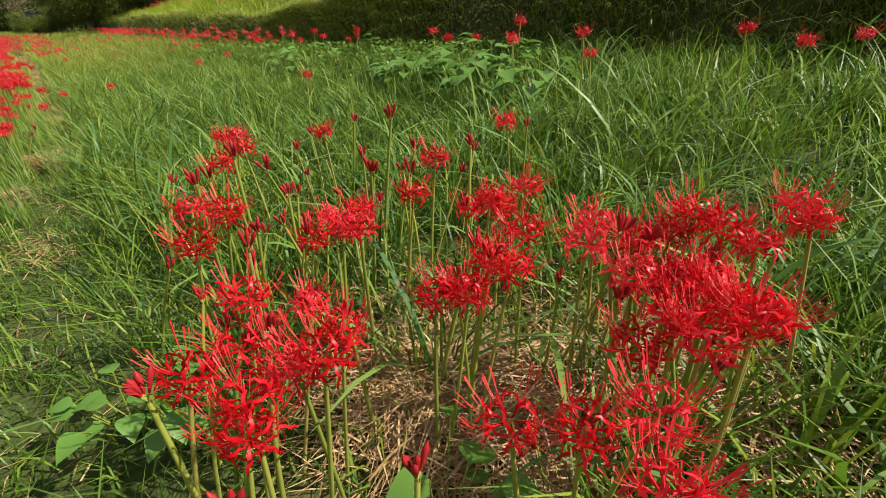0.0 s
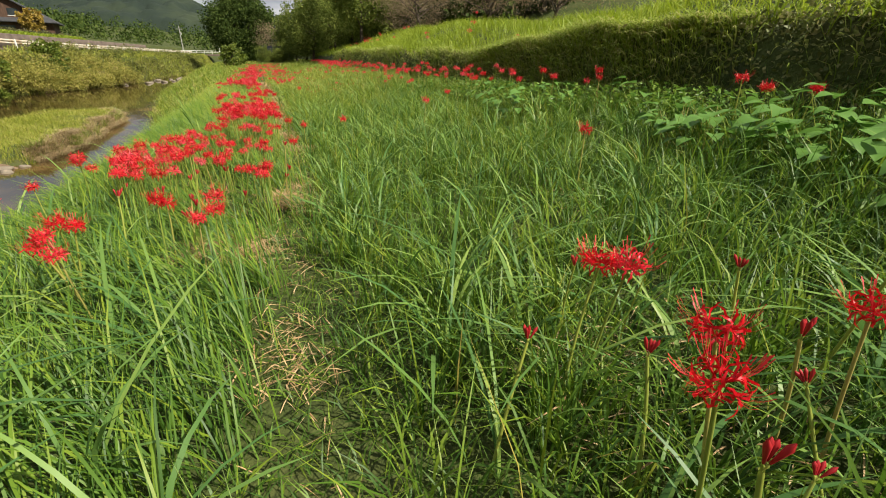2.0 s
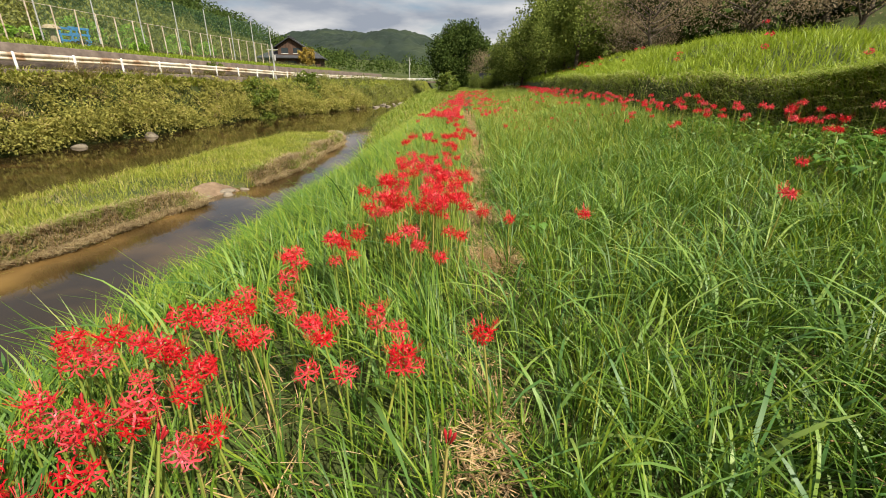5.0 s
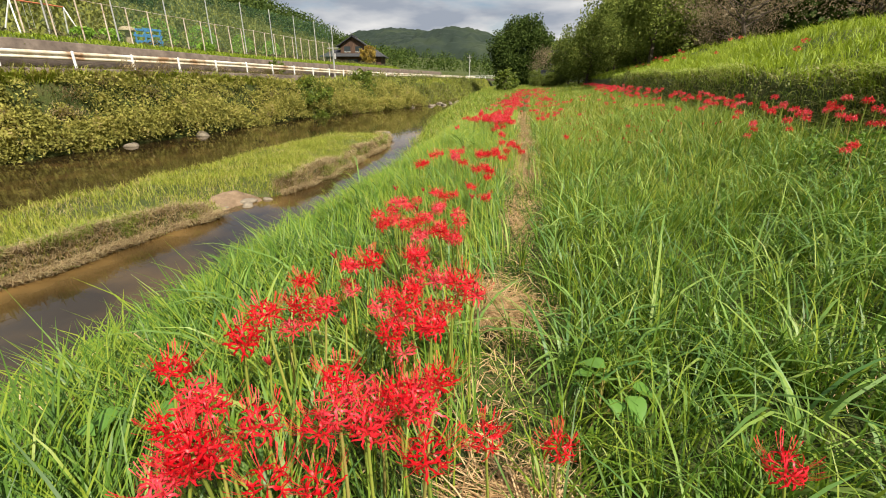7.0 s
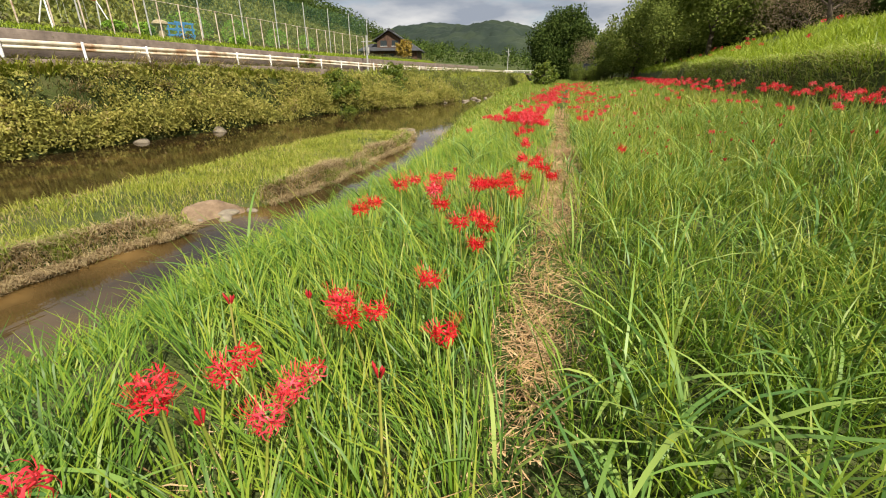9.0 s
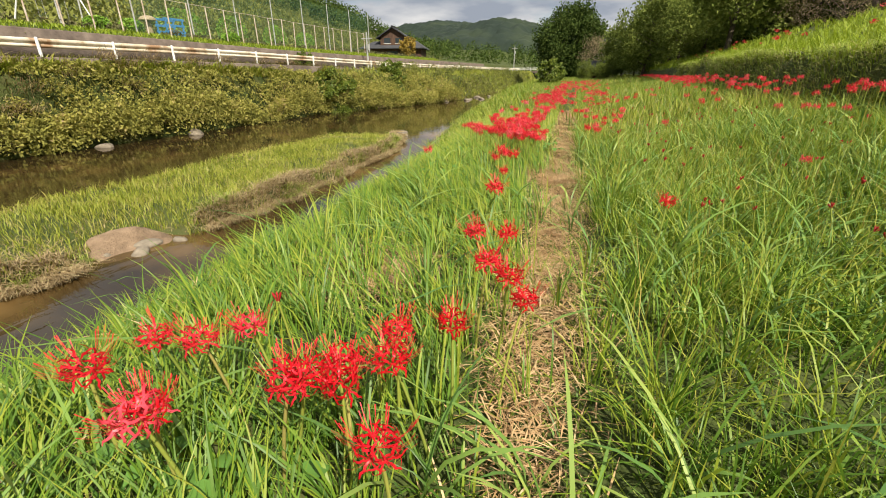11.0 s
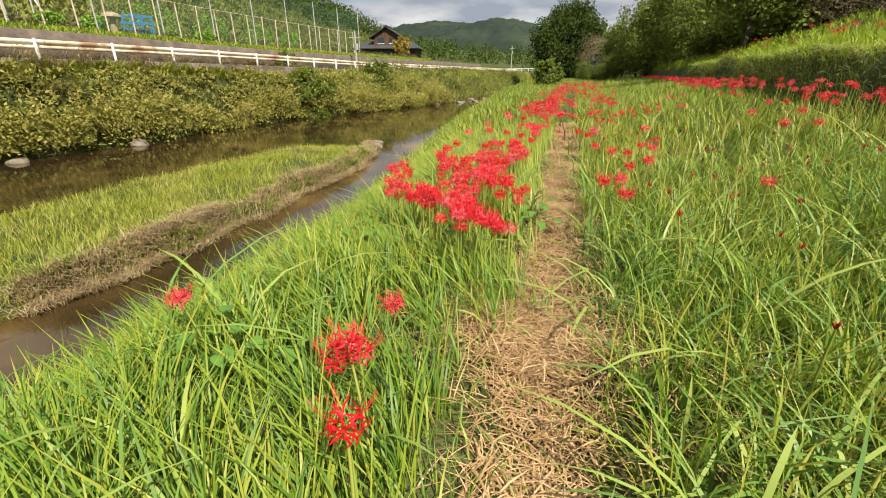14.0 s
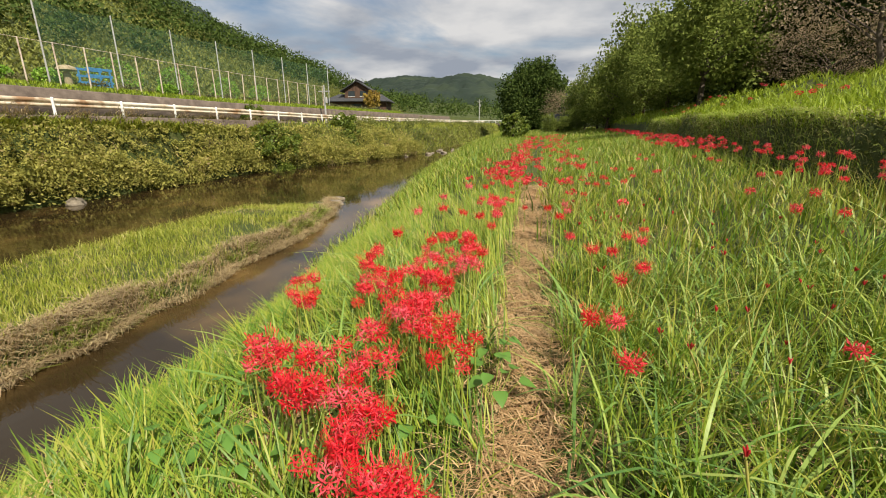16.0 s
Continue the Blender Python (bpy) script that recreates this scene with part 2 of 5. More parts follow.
def rod(bm, a, b, r0, r1=None, n=8):
    a, b = Vector(a), Vector(b)
    r1 = r0 if r1 is None else r1
    m = Matrix.Translation((a + b) / 2) @ (b - a).to_track_quat("Z", "Y").to_matrix().to_4x4()
    bmesh.ops.create_cone(bm, cap_ends=True, segments=n, radius1=r0, radius2=r1, depth=(b - a).length, matrix=m)
    return bm


def blades(pos, h, w, lean, az, droop=0.25, levels=3):
    """Grass blades: tapered bent ribbons of levels segments; pos n x 3, the rest n or single values."""
    n = len(pos)
    h, w, lean, az, droop = (np.broadcast_to(np.asarray(v, float), (n,)) for v in (h, w, lean, az, droop))
    dx, dy = np.cos(az), np.sin(az)
    tw = az + np.pi / 2 + rng.normal(0, 0.5, n)
    wx, wy = np.cos(tw), np.sin(tw)
    rows = []
    for k in range(levels + 1):
        t = k / levels
        out = lean * h * t ** 1.8
        z = h * (t - droop * t ** 2.5)
        c = np.stack([pos[:, 0] + dx * out, pos[:, 1] + dy * out, pos[:, 2] + z], 1)
        if k < levels:
            half = (w * 0.5 * (0.75 + 0.5 * t if t < 0.5 else 1.35 - 0.75 * t))[:, None] * np.stack([wx, wy, np.zeros(n)], 1)
            rows += [c - half, c + half]
        else:
            rows.append(c)
    per = 2 * levels + 1
    co = np.stack(rows, 1).reshape(-1, 3)
    base = np.arange(n)[:, None] * per
    quads = np.concatenate([base + np.array([2 * k, 2 * k + 1, 2 * k + 3, 2 * k + 2]) for k in range(levels - 1)]) if levels > 1 else None
    tris = base + np.array([per - 3, per - 2, per - 1])
    return co, ([quads, tris] if quads is not None else [tris])


def leaf_cards(c, size, tilt=1.0, aspect=0.6):
    """Small folded leaves (two triangles each) round the points c, turned at random."""
    n = len(c)
    a = rng.normal(0, 1, (n, 3)); a[:, 2] *= tilt
    a /= np.linalg.norm(a, axis=1)[:, None]
    b = np.cross(a, rng.normal(0, 1, (n, 3)))
    b /= np.linalg.norm(b, axis=1)[:, None]
    s = np.broadcast_to(np.asarray(size, float), (n,))[:, None]
    nrm = np.cross(a, b)
    co = np.stack([c - a * s * 0.5, c + b * s * aspect * 0.5 + nrm * s * 0.12, c + a * s * 0.5, c - b * s * aspect * 0.5 + nrm * s * 0.12], 1).reshape(-1, 3)
    base = np.arange(n)[:, None] * 4
    return co, [np.concatenate([base + np.array([0, 1, 2]), base + np.array([0, 2, 3])])]


def vnoise(x, y, f, seed=0.0):
    """Smooth noise on arrays, -1 to 1, from a few turned waves."""
    v = 0
    for k in range(5):
        a = 1.3 + k * 2.39 + seed
        q = f * (0.6 + 0.35 * k)
        v = v + np.sin(q * (x * np.cos(a) + y * np.sin(a)) + 4.1 * k + seed * 7 + 1.5 * np.sin(q * 0.6 * (y * np.cos(a) - x * np.sin(a)) + k))
    return v / 3.2


# ---- the lie of the land ----
WATER = -1.9


def px(y): return np.interp(y, [-5, 2, 5, 9, 15, 22, 40, 110], [-0.10, -0.05, 0.05, -0.15, -0.55, -1.15, -2.4, -6.0])   # trodden path
def bank_top(y): return np.interp(y, [0, 20, 34, 52, 78, 120], [-1.5, -2.2, -4.0, -7.6, -10.5, -13])                          # upper edge of the near bank
def rise(y): return np.interp(y, [0.5, 1.5, 3, 4.2], [0.14, 0.09, 0.02, 0.0])                                    # the path starts on slightly higher ground
def near_water(y): return np.interp(y, [0, 6, 10, 14, 20, 25, 30, 48, 71, 120], [-4.4, -4.6, -5.2, -5.2, -5.9, -7.2, -8.4, -12.3, -14.4, -17])
def isle_near(y): return np.interp(y, [-5, 10, 14, 20, 24, 28, 31, 34], [-9.1, -8.7, -8.2, -7.4, -8.0, -8.5, -9.5, -11.2]) + 0.16 * vnoise(y, y * 0, 1.5, 7) + 0.10 * vnoise(y, y * 0, 3.4, 3)
def isle_far(y): return np.interp(y, [-5, 10, 22, 28, 31, 34], [-12.6, -12.8, -13.2, -13.4, -12.9, -11.3])
def far_water(y): return np.interp(y, [0, 30, 43, 49, 60, 71, 120], [-22.3, -22.2, -22.9, -20.6, -18.4, -17.6, -20])
def toe(y): return np.interp(y, [-5, 0, 5.5, 7.5, 18, 24, 30, 45, 120], [5.4, 5.1, 4.6, 4.35, 3.3, 3.2, 3.3, 3.8, 4.5]) + 0.13 * vnoise(y, y * 0, 0.8, 4) + 0.07 * vnoise(y, y * 0, 2.1, 1)       # foot of the terrace


def sm(t):
    t = np.clip(t, 0, 1)
    return t * t * (3 - 2 * t)


ROAD_X, ROAD_Z, WALL_X, PARK_Z = -23.5, 1.85, -36.5, 4.05


def road_drop(y): return 0.32 * sm((np.asarray(y, float) - 28) / 36)   # the road dips towards the bend


def land(x, y):
    x, y = np.asarray(x, float), np.asarray(y, float)
    p, tp = px(y), toe(y)
    z = 0.03 * vnoise(x, y, 1.6) + 0.03 * vnoise(x, y, 4.0, 2)
    z = z - 0.05 * np.exp(-((x - p) / 0.22) ** 2)
    z = z + 0.5 * sm((x - p - 1.2) / np.maximum(tp - p - 1.2, 0.5))
    z = z + (rise(y) + 0.12 * sm((x - 0.4) / 1.2) * sm((9 - y) / 5)) * sm((x - bank_top(y) + 1.6) / 2.0)
    # terrace on the far side of the meadow
    low = np.interp(y, [0, 5, 11, 17, 26], [1, 1, 0.78, 0.82, 1])
    z = z + low * (1.12 * sm((x - tp) / 0.5) + 1.2 * sm((x - tp - 0.5) / 4.5) + 0.24 * sm((x - tp - 0.35) / 0.5) * vnoise(x, y, 0.9, 4))
    z = z + 34 * sm((x - tp - 7) / 75) * sm((y - 12) / 40)
    # near bank down to the stream
    bt, nw = bank_top(y), near_water(y)
    z = z - 2.35 * sm((bt - x) / (bt - nw + 0.6))
    # islet
    a, b = isle_near(y), isle_far(y)
    on = sm((a - x) / 0.5) * sm((x - b) / 1.2) * sm((34.3 - y) / 7.0) ** 0.6
    on = on * (1 - 0.85 * np.exp(-((x + 8.35) / 0.75) ** 2 - ((y - 16.15) / 1.0) ** 2))
    z = z + on * (0.85 + 0.07 * vnoise(x, y, 1.1, 5))
    # far bank, road, park, hill
    fw = far_water(y)
    wide = np.maximum(fw + 0.3 - ROAD_X - 0.2, 0.6)
    z = z + 3.0 * sm((fw + 0.3 - x) / np.minimum(wide, 3.4)) + (ROAD_Z - 0.06 + 2.35 - 3.0) * sm((fw + 0.3 - x) / wide)
    z = z - road_drop(y) * sm((fw + 0.3 - x) / wide)
    z = z + (PARK_Z - ROAD_Z + 0.06) * sm((WALL_X - 0.15 - x) / 0.1) + 0.35 * sm((WALL_X - 0.2 - x) / 1.3) + 0.35 * sm((WALL_X - 1.8 - x) / 4)
    hill = 74 * sm((-52 - x) / 190) * (1 - sm((y - 150) / 230))
    z = z + hill * (1 + 0.12 * vnoise(x, y, 0.03))
    # distant range
    d = np.hypot(x + 250, y)
    ridge = np.interp(x, [-1500, -700, -480, -432, -380, -306, -213, -135, -60, 60, 400, 1500], [60, 50, 42, 50, 70, 76, 70, 57, 55, 60, 70, 80])
    z = z + sm((y - 520) / 360) * ridge * (1 + 0.10 * vnoise(x, y, 0.02, 3))
    z = z + 34 * np.exp(-((x + 95) / 75) ** 2 - ((y - 430) / 90) ** 2)
    z = z + sm((-y - 30) / 200) * 40
    return z


def ground_points(n, x0, x1, y0, y1):
    x = rng.uniform(x0, x1, n); y = rng.uniform(y0, y1, n)
    return x, y


def build_land():
    xs = np.concatenate([np.linspace(-1600, -260, 24), np.arange(-240, -41, 6), np.arange(-41, -24.2, 0.5), np.arange(-24, -16, 0.25), np.arange(-16, 9, 0.25), np.arange(9, 30, 1.0), np.arange(30, 120, 5), np.linspace(125, 1500, 24)])
    xs = np.sort(np.concatenate([xs, [WALL_X - 0.14, WALL_X - 0.26]]))
    ys = np.concatenate([np.linspace(-600, -40, 12), np.arange(-36, -4, 2), np.arange(-4, 40, 0.25), np.arange(40, 150, 1.5), np.arange(150, 420, 10), np.linspace(430, 1100, 60), np.linspace(1150, 3000, 10)])
    X, Y = np.meshgrid(xs, ys)
    Z = land(X, Y)
    co = np.stack([X, Y, Z], -1).reshape(-1, 3)
    nx = len(xs)
    i = (np.arange(len(ys) - 1)[:, None] * nx + np.arange(nx - 1)[None]).reshape(-1, 1)
    me = mesh_np("ground", co, [i + np.array([0, 1, nx + 1, nx])])
    me.polygons.foreach_set("use_smooth", np.ones(len(me.polygons), bool))
    put("ground", me, M_GROUND, label="uneven grassy valley floor between stream and terrace", category="ground", kind="structure")


build_land()


def water_material():
    m = bpy.data.materials.new("stream_water")
    m.use_nodes = True
    nt = m.node_tree
    b = nt.nodes["Principled BSDF"]
    geo = nt.nodes.new("ShaderNodeNewGeometry")
    n0 = nt.nodes.new("ShaderNodeTexNoise"); n0.inputs["Scale"].default_value, n0.inputs["Detail"].default_value = 0.5, 5
    nt.links.new(geo.outputs["Position"], n0.inputs["Vector"])
    r = ramp(nt, [(0.3, (0.026, 0.017, 0.007)), (0.52, (0.078, 0.048, 0.017)), (0.78, (0.20, 0.12, 0.042))])
    # shallows with a sandy bed beside the islet
    sep = nt.nodes.new("ShaderNodeSeparateXYZ"); nt.links.new(geo.outputs["Position"], sep.inputs[0])
    off = nt.nodes.new("ShaderNodeMath"); off.operation = "ADD"; off.inputs[1].default_value = 8.7
    side = nt.nodes.new("ShaderNodeMath"); side.operation = "ABSOLUTE"
    nt.links.new(sep.outputs["X"], off.inputs[0]); nt.links.new(off.outputs[0], side.inputs[0])
    deep = nt.nodes.new("ShaderNodeMapRange")
    deep.inputs["From Min"].default_value, deep.inputs["From Max"].default_value = 0.2, 1.5
    deep.inputs["To Min"].default_value, deep.inputs["To Max"].default_value = 0.15, -0.18
    nt.links.new(side.outputs[0], deep.inputs["Value"])
    add = nt.nodes.new("ShaderNodeMath"); add.operation = "ADD"
    nt.links.new(n0.outputs["Fac"], add.inputs[0]); nt.links.new(deep.outputs["Result"], add.inputs[1])
    nt.links.new(add.outputs[0], r.inputs[0]); nt.links.new(r.outputs[0], b.inputs["Base Color"])
    b.inputs["Roughness"].default_value, b.inputs["IOR"].default_value = 0.03, 1.33
    b.inputs["Specular IOR Level"].default_value = 0.5
    n = nt.nodes.new("ShaderNodeTexNoise"); n.inputs["Scale"].default_value, n.inputs["Detail"].default_value = 2.2, 3
    mp = nt.nodes.new("ShaderNodeMapping"); mp.inputs["Scale"].default_value = (1.6, 0.6, 1)
    nt.links.new(geo.outputs["Position"], mp.inputs[0]); nt.links.new(mp.outputs[0], n.inputs["Vector"])
    bp = nt.nodes.new("ShaderNodeBump"); bp.inputs["Strength"].default_value, bp.inputs["Distance"].default_value = 0.08, 0.05
    nt.links.new(n.outputs["Fac"], bp.inputs["Height"]); nt.links.new(bp.outputs[0], b.inputs["Normal"])
    return m


def build_water():
    ys = np.arange(-40, 131, 1.0)
    l, r = far_water(ys) - 0.8, near_water(ys) + 0.8
    co = np.concatenate([np.stack([l, ys, np.full_like(ys, WATER)], 1), np.stack([r, ys, np.full_like(ys, WATER)], 1)])
    n = len(ys)
    i = np.arange(n - 1)[:, None]
    put("water", mesh_np("water", co, [i + np.array([0, n, n + 1, 1])]), water_material(), label="shallow brown stream with faint ripples", category="stream", kind="structure")


build_water()

# ---- road, retaining wall, guardrail, fence ----


def strip(name, profile, y0, y1, step, material, label, category):
    """A slab along the road: its closed x, z profile carried along y, following the dip."""
    ys = np.arange(y0, y1 + 0.1, step)
    k, n = len(profile), len(ys)
    co = np.concatenate([np.stack([np.full(k, 0.0) + [q[0] for q in profile], np.full(k, y), np.array([q[1] for q in profile]) - road_drop(y)], 1) for y in ys])
    f = [[i * k + j, i * k + (j + 1) % k, (i + 1) * k + (j + 1) % k, (i + 1) * k + j] for i in range(n - 1) for j in range(k)]
    return put(name, mesh_np(name, co, [np.array(f)]), material, None, label, category, kind="structure")


def build_road():
    e = ROAD_X + 0.42
    strip("road", [(WALL_X + 0.02, ROAD_Z), (WALL_X + 0.02, ROAD_Z - 0.3), (ROAD_X - 0.1, ROAD_Z - 0.3), (ROAD_X - 0.1, ROAD_Z)], -20, 400, 4, M_ROAD, "grey asphalt road above the stream bank", "road")
    strip("kerb_wall", [(ROAD_X - 0.1, ROAD_Z + 0.05), (ROAD_X - 0.1, ROAD_Z - 1.6), (e, ROAD_Z - 1.6), (e - 0.08, ROAD_Z + 0.01), (e - 0.12, ROAD_Z + 0.05)], -20, 150, 3, M_WALL, "worn concrete edge of the road above the bank", "kerb")
    w = WALL_X
    strip("wall_retaining", [(w - 0.35, PARK_Z + 0.03), (w - 0.35, ROAD_Z - 0.4), (w + 0.01, ROAD_Z - 0.4), (w - 0.12, PARK_Z - 0.02), (w - 0.16, PARK_Z + 0.03)], -20, 150, 3, M_WALL, "weathered brown-grey concrete retaining wall along the road", "wall")


build_road()


def build_guardrail():
    root = tagged(new("guardrail"), "white steel guardrail with rust stains beside the road", "guardrail")
    span, y0, n = 3.27, 11.15, 38
    root.location = (ROAD_X, y0, ROAD_Z)
    pb = bmesh.new()
    rod(pb, (0.03, 0, -0.3), (0.03, 0, 0.80), 0.062, n=10)
    rod(pb, (0.03, 0, 0.80), (0.03, 0, 0.84), 0.066, 0.03, n=10)
    rod(pb, (0.03, 0, 0.03), (0.03, 0, 0.05), 0.10, n=10)
    post = part("post", pb, M_WHITE, root)
    prof = [(0.0, 0.80), (0.05, 0.77), (0.075, 0.70), (0.05, 0.64), (0.0, 0.61), (0.0, 0.57), (0.05, 0.545), (0.075, 0.49), (0.05, 0.44), (0.0, 0.42)]
    k = len(prof)
    f = []
    for a in range(k - 1):
        f += [(a, a + 1, 2 * k + a + 1, 2 * k + a), (k + a + 1, k + a, 3 * k + a, 3 * k + a + 1)]
    f += [(0, 2 * k, 3 * k, k), (k - 1, 2 * k - 1, 4 * k - 1, 3 * k - 1)]
    for i in range(n):
        z0, z1 = (float(-road_drop(y0 + j * span)) for j in (i, i + 1))
        if i:
            c = new("post", post.data); c.parent = root
        else:
            c = post
        c.location = (0, i * span, z0)
        co = [(x + off - 0.09, yy, z + dz) for yy, dz in ((0.0, z0), (span + 0.03, z1)) for off in (0.0, -0.012) for x, z in prof]
        put("beam", mesh_np("beam", np.array(co), [np.array(f)]), M_RAIL, root).location = (0, i * span, 0.004 * (i % 2))


build_guardrail()


def build_fence():
    root = tagged(new("fence"), "tall rusty wire fence on white-grey posts above the wall", "fence")
    x, y0, gap, n = -38.0, 23.7, 2.2, 26
    root.location = (x, y0, 0)
    g = random.Random(3)
    z = [float(land(x, y0 + i * gap)) for i in range(n)]
    pm = rod(bmesh.new(), (0, 0, -0.2), (0, 0, 3.05), 0.055, n=8)
    post = part("post", pm, M_FENCE, root)
    for i in range(n):
        c = post if i == 0 else new("post", post.data)
        c.parent, c.location = root, (0, i * gap, z[i])
        c.rotation_euler = (g.gauss(0, 0.012), g.gauss(0, 0.012), 0)
        if i + 1 < n:
            part("top_rail", rod(bmesh.new(), (0, i * gap, z[i] + 3.0), (0, (i + 1) * gap, z[i + 1] + 3.0), 0.02, n=6), M_FENCE, root)
    # diamond wire as thin crossed strands
    bm = bmesh.new()
    for i in range(0, 96):
        for sgn in (1, -1):
            a = i * 0.55
            b = a + sgn * 2.9
            if 0 <= b <= (n - 1) * gap:
                za, zb = float(land(x, y0 + a)), float(land(x, y0 + b))
                bm.faces.new([bm.verts.new(q) for q in ((0, a, za + 0.08), (0.004, a + 0.008, za + 0.08), (0.004, b + 0.008, zb + 2.96), (0, b, zb + 2.96))])
    part("wire_mesh", bm, M_BARK, root, "thin galvanised diamond wire")


build_fence()

# ---- far trees, hills ----


def trunk_mesh(bm, h, r, limbs, spread, rnd):
    pts = [Vector((0, 0, -0.3))]
    for k in range(1, 5):
        pts.append(Vector((rnd.uniform(-1, 1) * h * 0.03 * k, rnd.uniform(-1, 1) * h * 0.03 * k, h * k / 4)))
    for k in range(4):
        rod(bm, pts[k], pts[k + 1], r * (1 - 0.2 * k), r * (1 - 0.2 * (k + 1)), 8)
    for i in range(limbs):
        t = rnd.uniform(0.35, 0.95)
        a = rnd.uniform(0, 6.28)
        b = Vector((0, 0, h * t))
        e = b + Vector((math.cos(a), math.sin(a), rnd.uniform(0.3, 0.9))) * spread * rnd.uniform(0.5, 0.9)
        rod(bm, b, e, r * 0.35, r * 0.08, 6)


def tree(name, label, h, rx, crown_z, rz, leaf_mat, clumps=120, per=40, leaf=0.3, seed=1, bare=0.0):
    """A tree with trunk, limbs and a crown of leaf clumps spread over an uneven ellipsoid."""
    global rng
    rnd = random.Random(seed)
    rng = np.random.default_rng(seed)
    root = tagged(new(name), label, "tree")
    bm = bmesh.new()
    trunk_mesh(bm, crown_z, max(0.12, h * 0.022), 14, rx * 0.9, rnd)
    part("trunk", bm, M_BARK, root)
    d = rng.normal(0, 1, (clumps, 3)); d /= np.linalg.norm(d, axis=1)[:, None]
    lump = 0.78 + 0.22 * np.sin(d[:, 0] * 4 + seed) * np.sin(d[:, 1] * 4.7 + seed * 2) + rng.uniform(-0.25, 0.1, clumps)
    c = d * lump[:, None] * np.array([rx, rx, rz]) + np.array([0, 0, crown_z])
    c = c[c[:, 2] > crown_z - rz * 0.92]
    cl = np.repeat(c, per, 0) + np.clip(rng.normal(0, 1, (len(c) * per, 3)), -1.5, 1.5) * np.array([rx, rx, rz]) * 0.105
    co, f = leaf_cards(cl, rng.uniform(0.7, 1.3, len(cl)) * leaf)
    put("crown", mesh_np("crown", co, f), leaf_mat, root)
    return root


def stand(ob, x, y, dz=0.0, rot=0.0, sc=1.0):
    ob.location = (x, y, float(land(x, y)) + dz)
    ob.rotation_euler = (0, 0, rot)
    ob.scale = (sc, sc, sc)
    return ob


round_tree = stand(tree("round_tree", "large round dark-green broadleaf tree at the valley bend", 15, 7.6, 7.0, 7.6, M_DARK_LEAF, 360, 110, 0.46, 3), -9.3, 117)
round_tree["category"] = "tree"
t_mid = stand(tree("broadleaf_tree", "bushy mid-green tree on the terrace slope", 9, 3.4, 4.3, 4.3, M_TREE, 150, 62, 0.25, 5), 6.9, 48)
t_dark = stand(tree("hillside_tree", "dense dark-green tree of the hillside wood", 13, 4.6, 6.2, 6.2, M_DARK_LEAF, 120, 48, 0.56, 8), 16, 62)
t_brown = stand(tree("cherry_tree", "spreading cherry tree with thin brown autumn leaves", 6, 4.4, 3.3, 2.3, M_BROWN_LEAF, 150, 44, 0.10, 9), 9.4, 35.5)


def place_trees():
    r = random.Random(4)
    for i in range(28):
        y = r.uniform(44, 150)
        x = toe(y) + r.uniform(6 if y > 85 else 12, 46)
        c = copy_thing(t_dark, pose(x, y, float(land(x, y)) - 0.4, 0, 0, r.uniform(0, 360)))
        k = r.uniform(0.8, 1.35)
        c.scale = (k, k, k * r.uniform(0.85, 1.15))
        c["group"] = "hillside wood"
    t_dark["group"] = "hillside wood"
    for x, y, k in ((10.5, 55, 1.05), (8.2, 66, 1.1), (2.8, 88, 0.95), (6.2, 84, 1.25), (10.5, 78, 1.35), (5.6, 62, 0.75), (-1.9, 86, 0.36), (-4.2, 89, 0.42), (-0.2, 88, 0.5), (3.6, 80, 1.2), (5.8, 71, 1.25), (9.0, 90, 1.9), (1.2, 96, 1.15)):
        c = copy_thing(t_mid, pose(x, y, float(land(x, y)) - 0.2, 0, 0, r.uniform(0, 360)))
        c.scale = (k, k, k)
    for x, y, k in ((13.8, 33, 1.05), (10.8, 42, 0.7), (17.5, 30, 1.2), (-1.4, 106, 1.5)):
        c = copy_thing(t_brown, pose(x, y, float(land(x, y)) - 0.2, 0, 0, r.uniform(0, 360)))
        c.scale = (k, k, k)


place_trees()


def forest(name, label, n, region, size, card, mat, per=70, seed=21):
    """A far wood: many uneven crowns of leaf clumps joined into one mesh."""
    global rng
    rng = np.random.default_rng(seed)
    x = rng.uniform(region[0], region[1], n); y = rng.uniform(region[2], region[3], n)
    z = land(x, y)
    s = rng.uniform(0.7, 1.3, n) * size
    d = rng.normal(0, 1, (n * per, 3)); d /= np.linalg.norm(d, axis=1)[:, None]
    S = np.repeat(s, per)[:, None]
    c = np.repeat(np.stack([x, y, z], 1), per, 0) + d * S * rng.uniform(0.5, 1.0, (n * per, 1)) * np.array([0.5, 0.5, 0.55]) + np.array([0, 0, 0.5]) * S
    co, f = leaf_cards(c, rng.uniform(0.7, 1.3, n * per) * card, 1.0, 0.9)
    put(name, mesh_np(name, co, f), mat, None, label, "forest", kind="stuff")


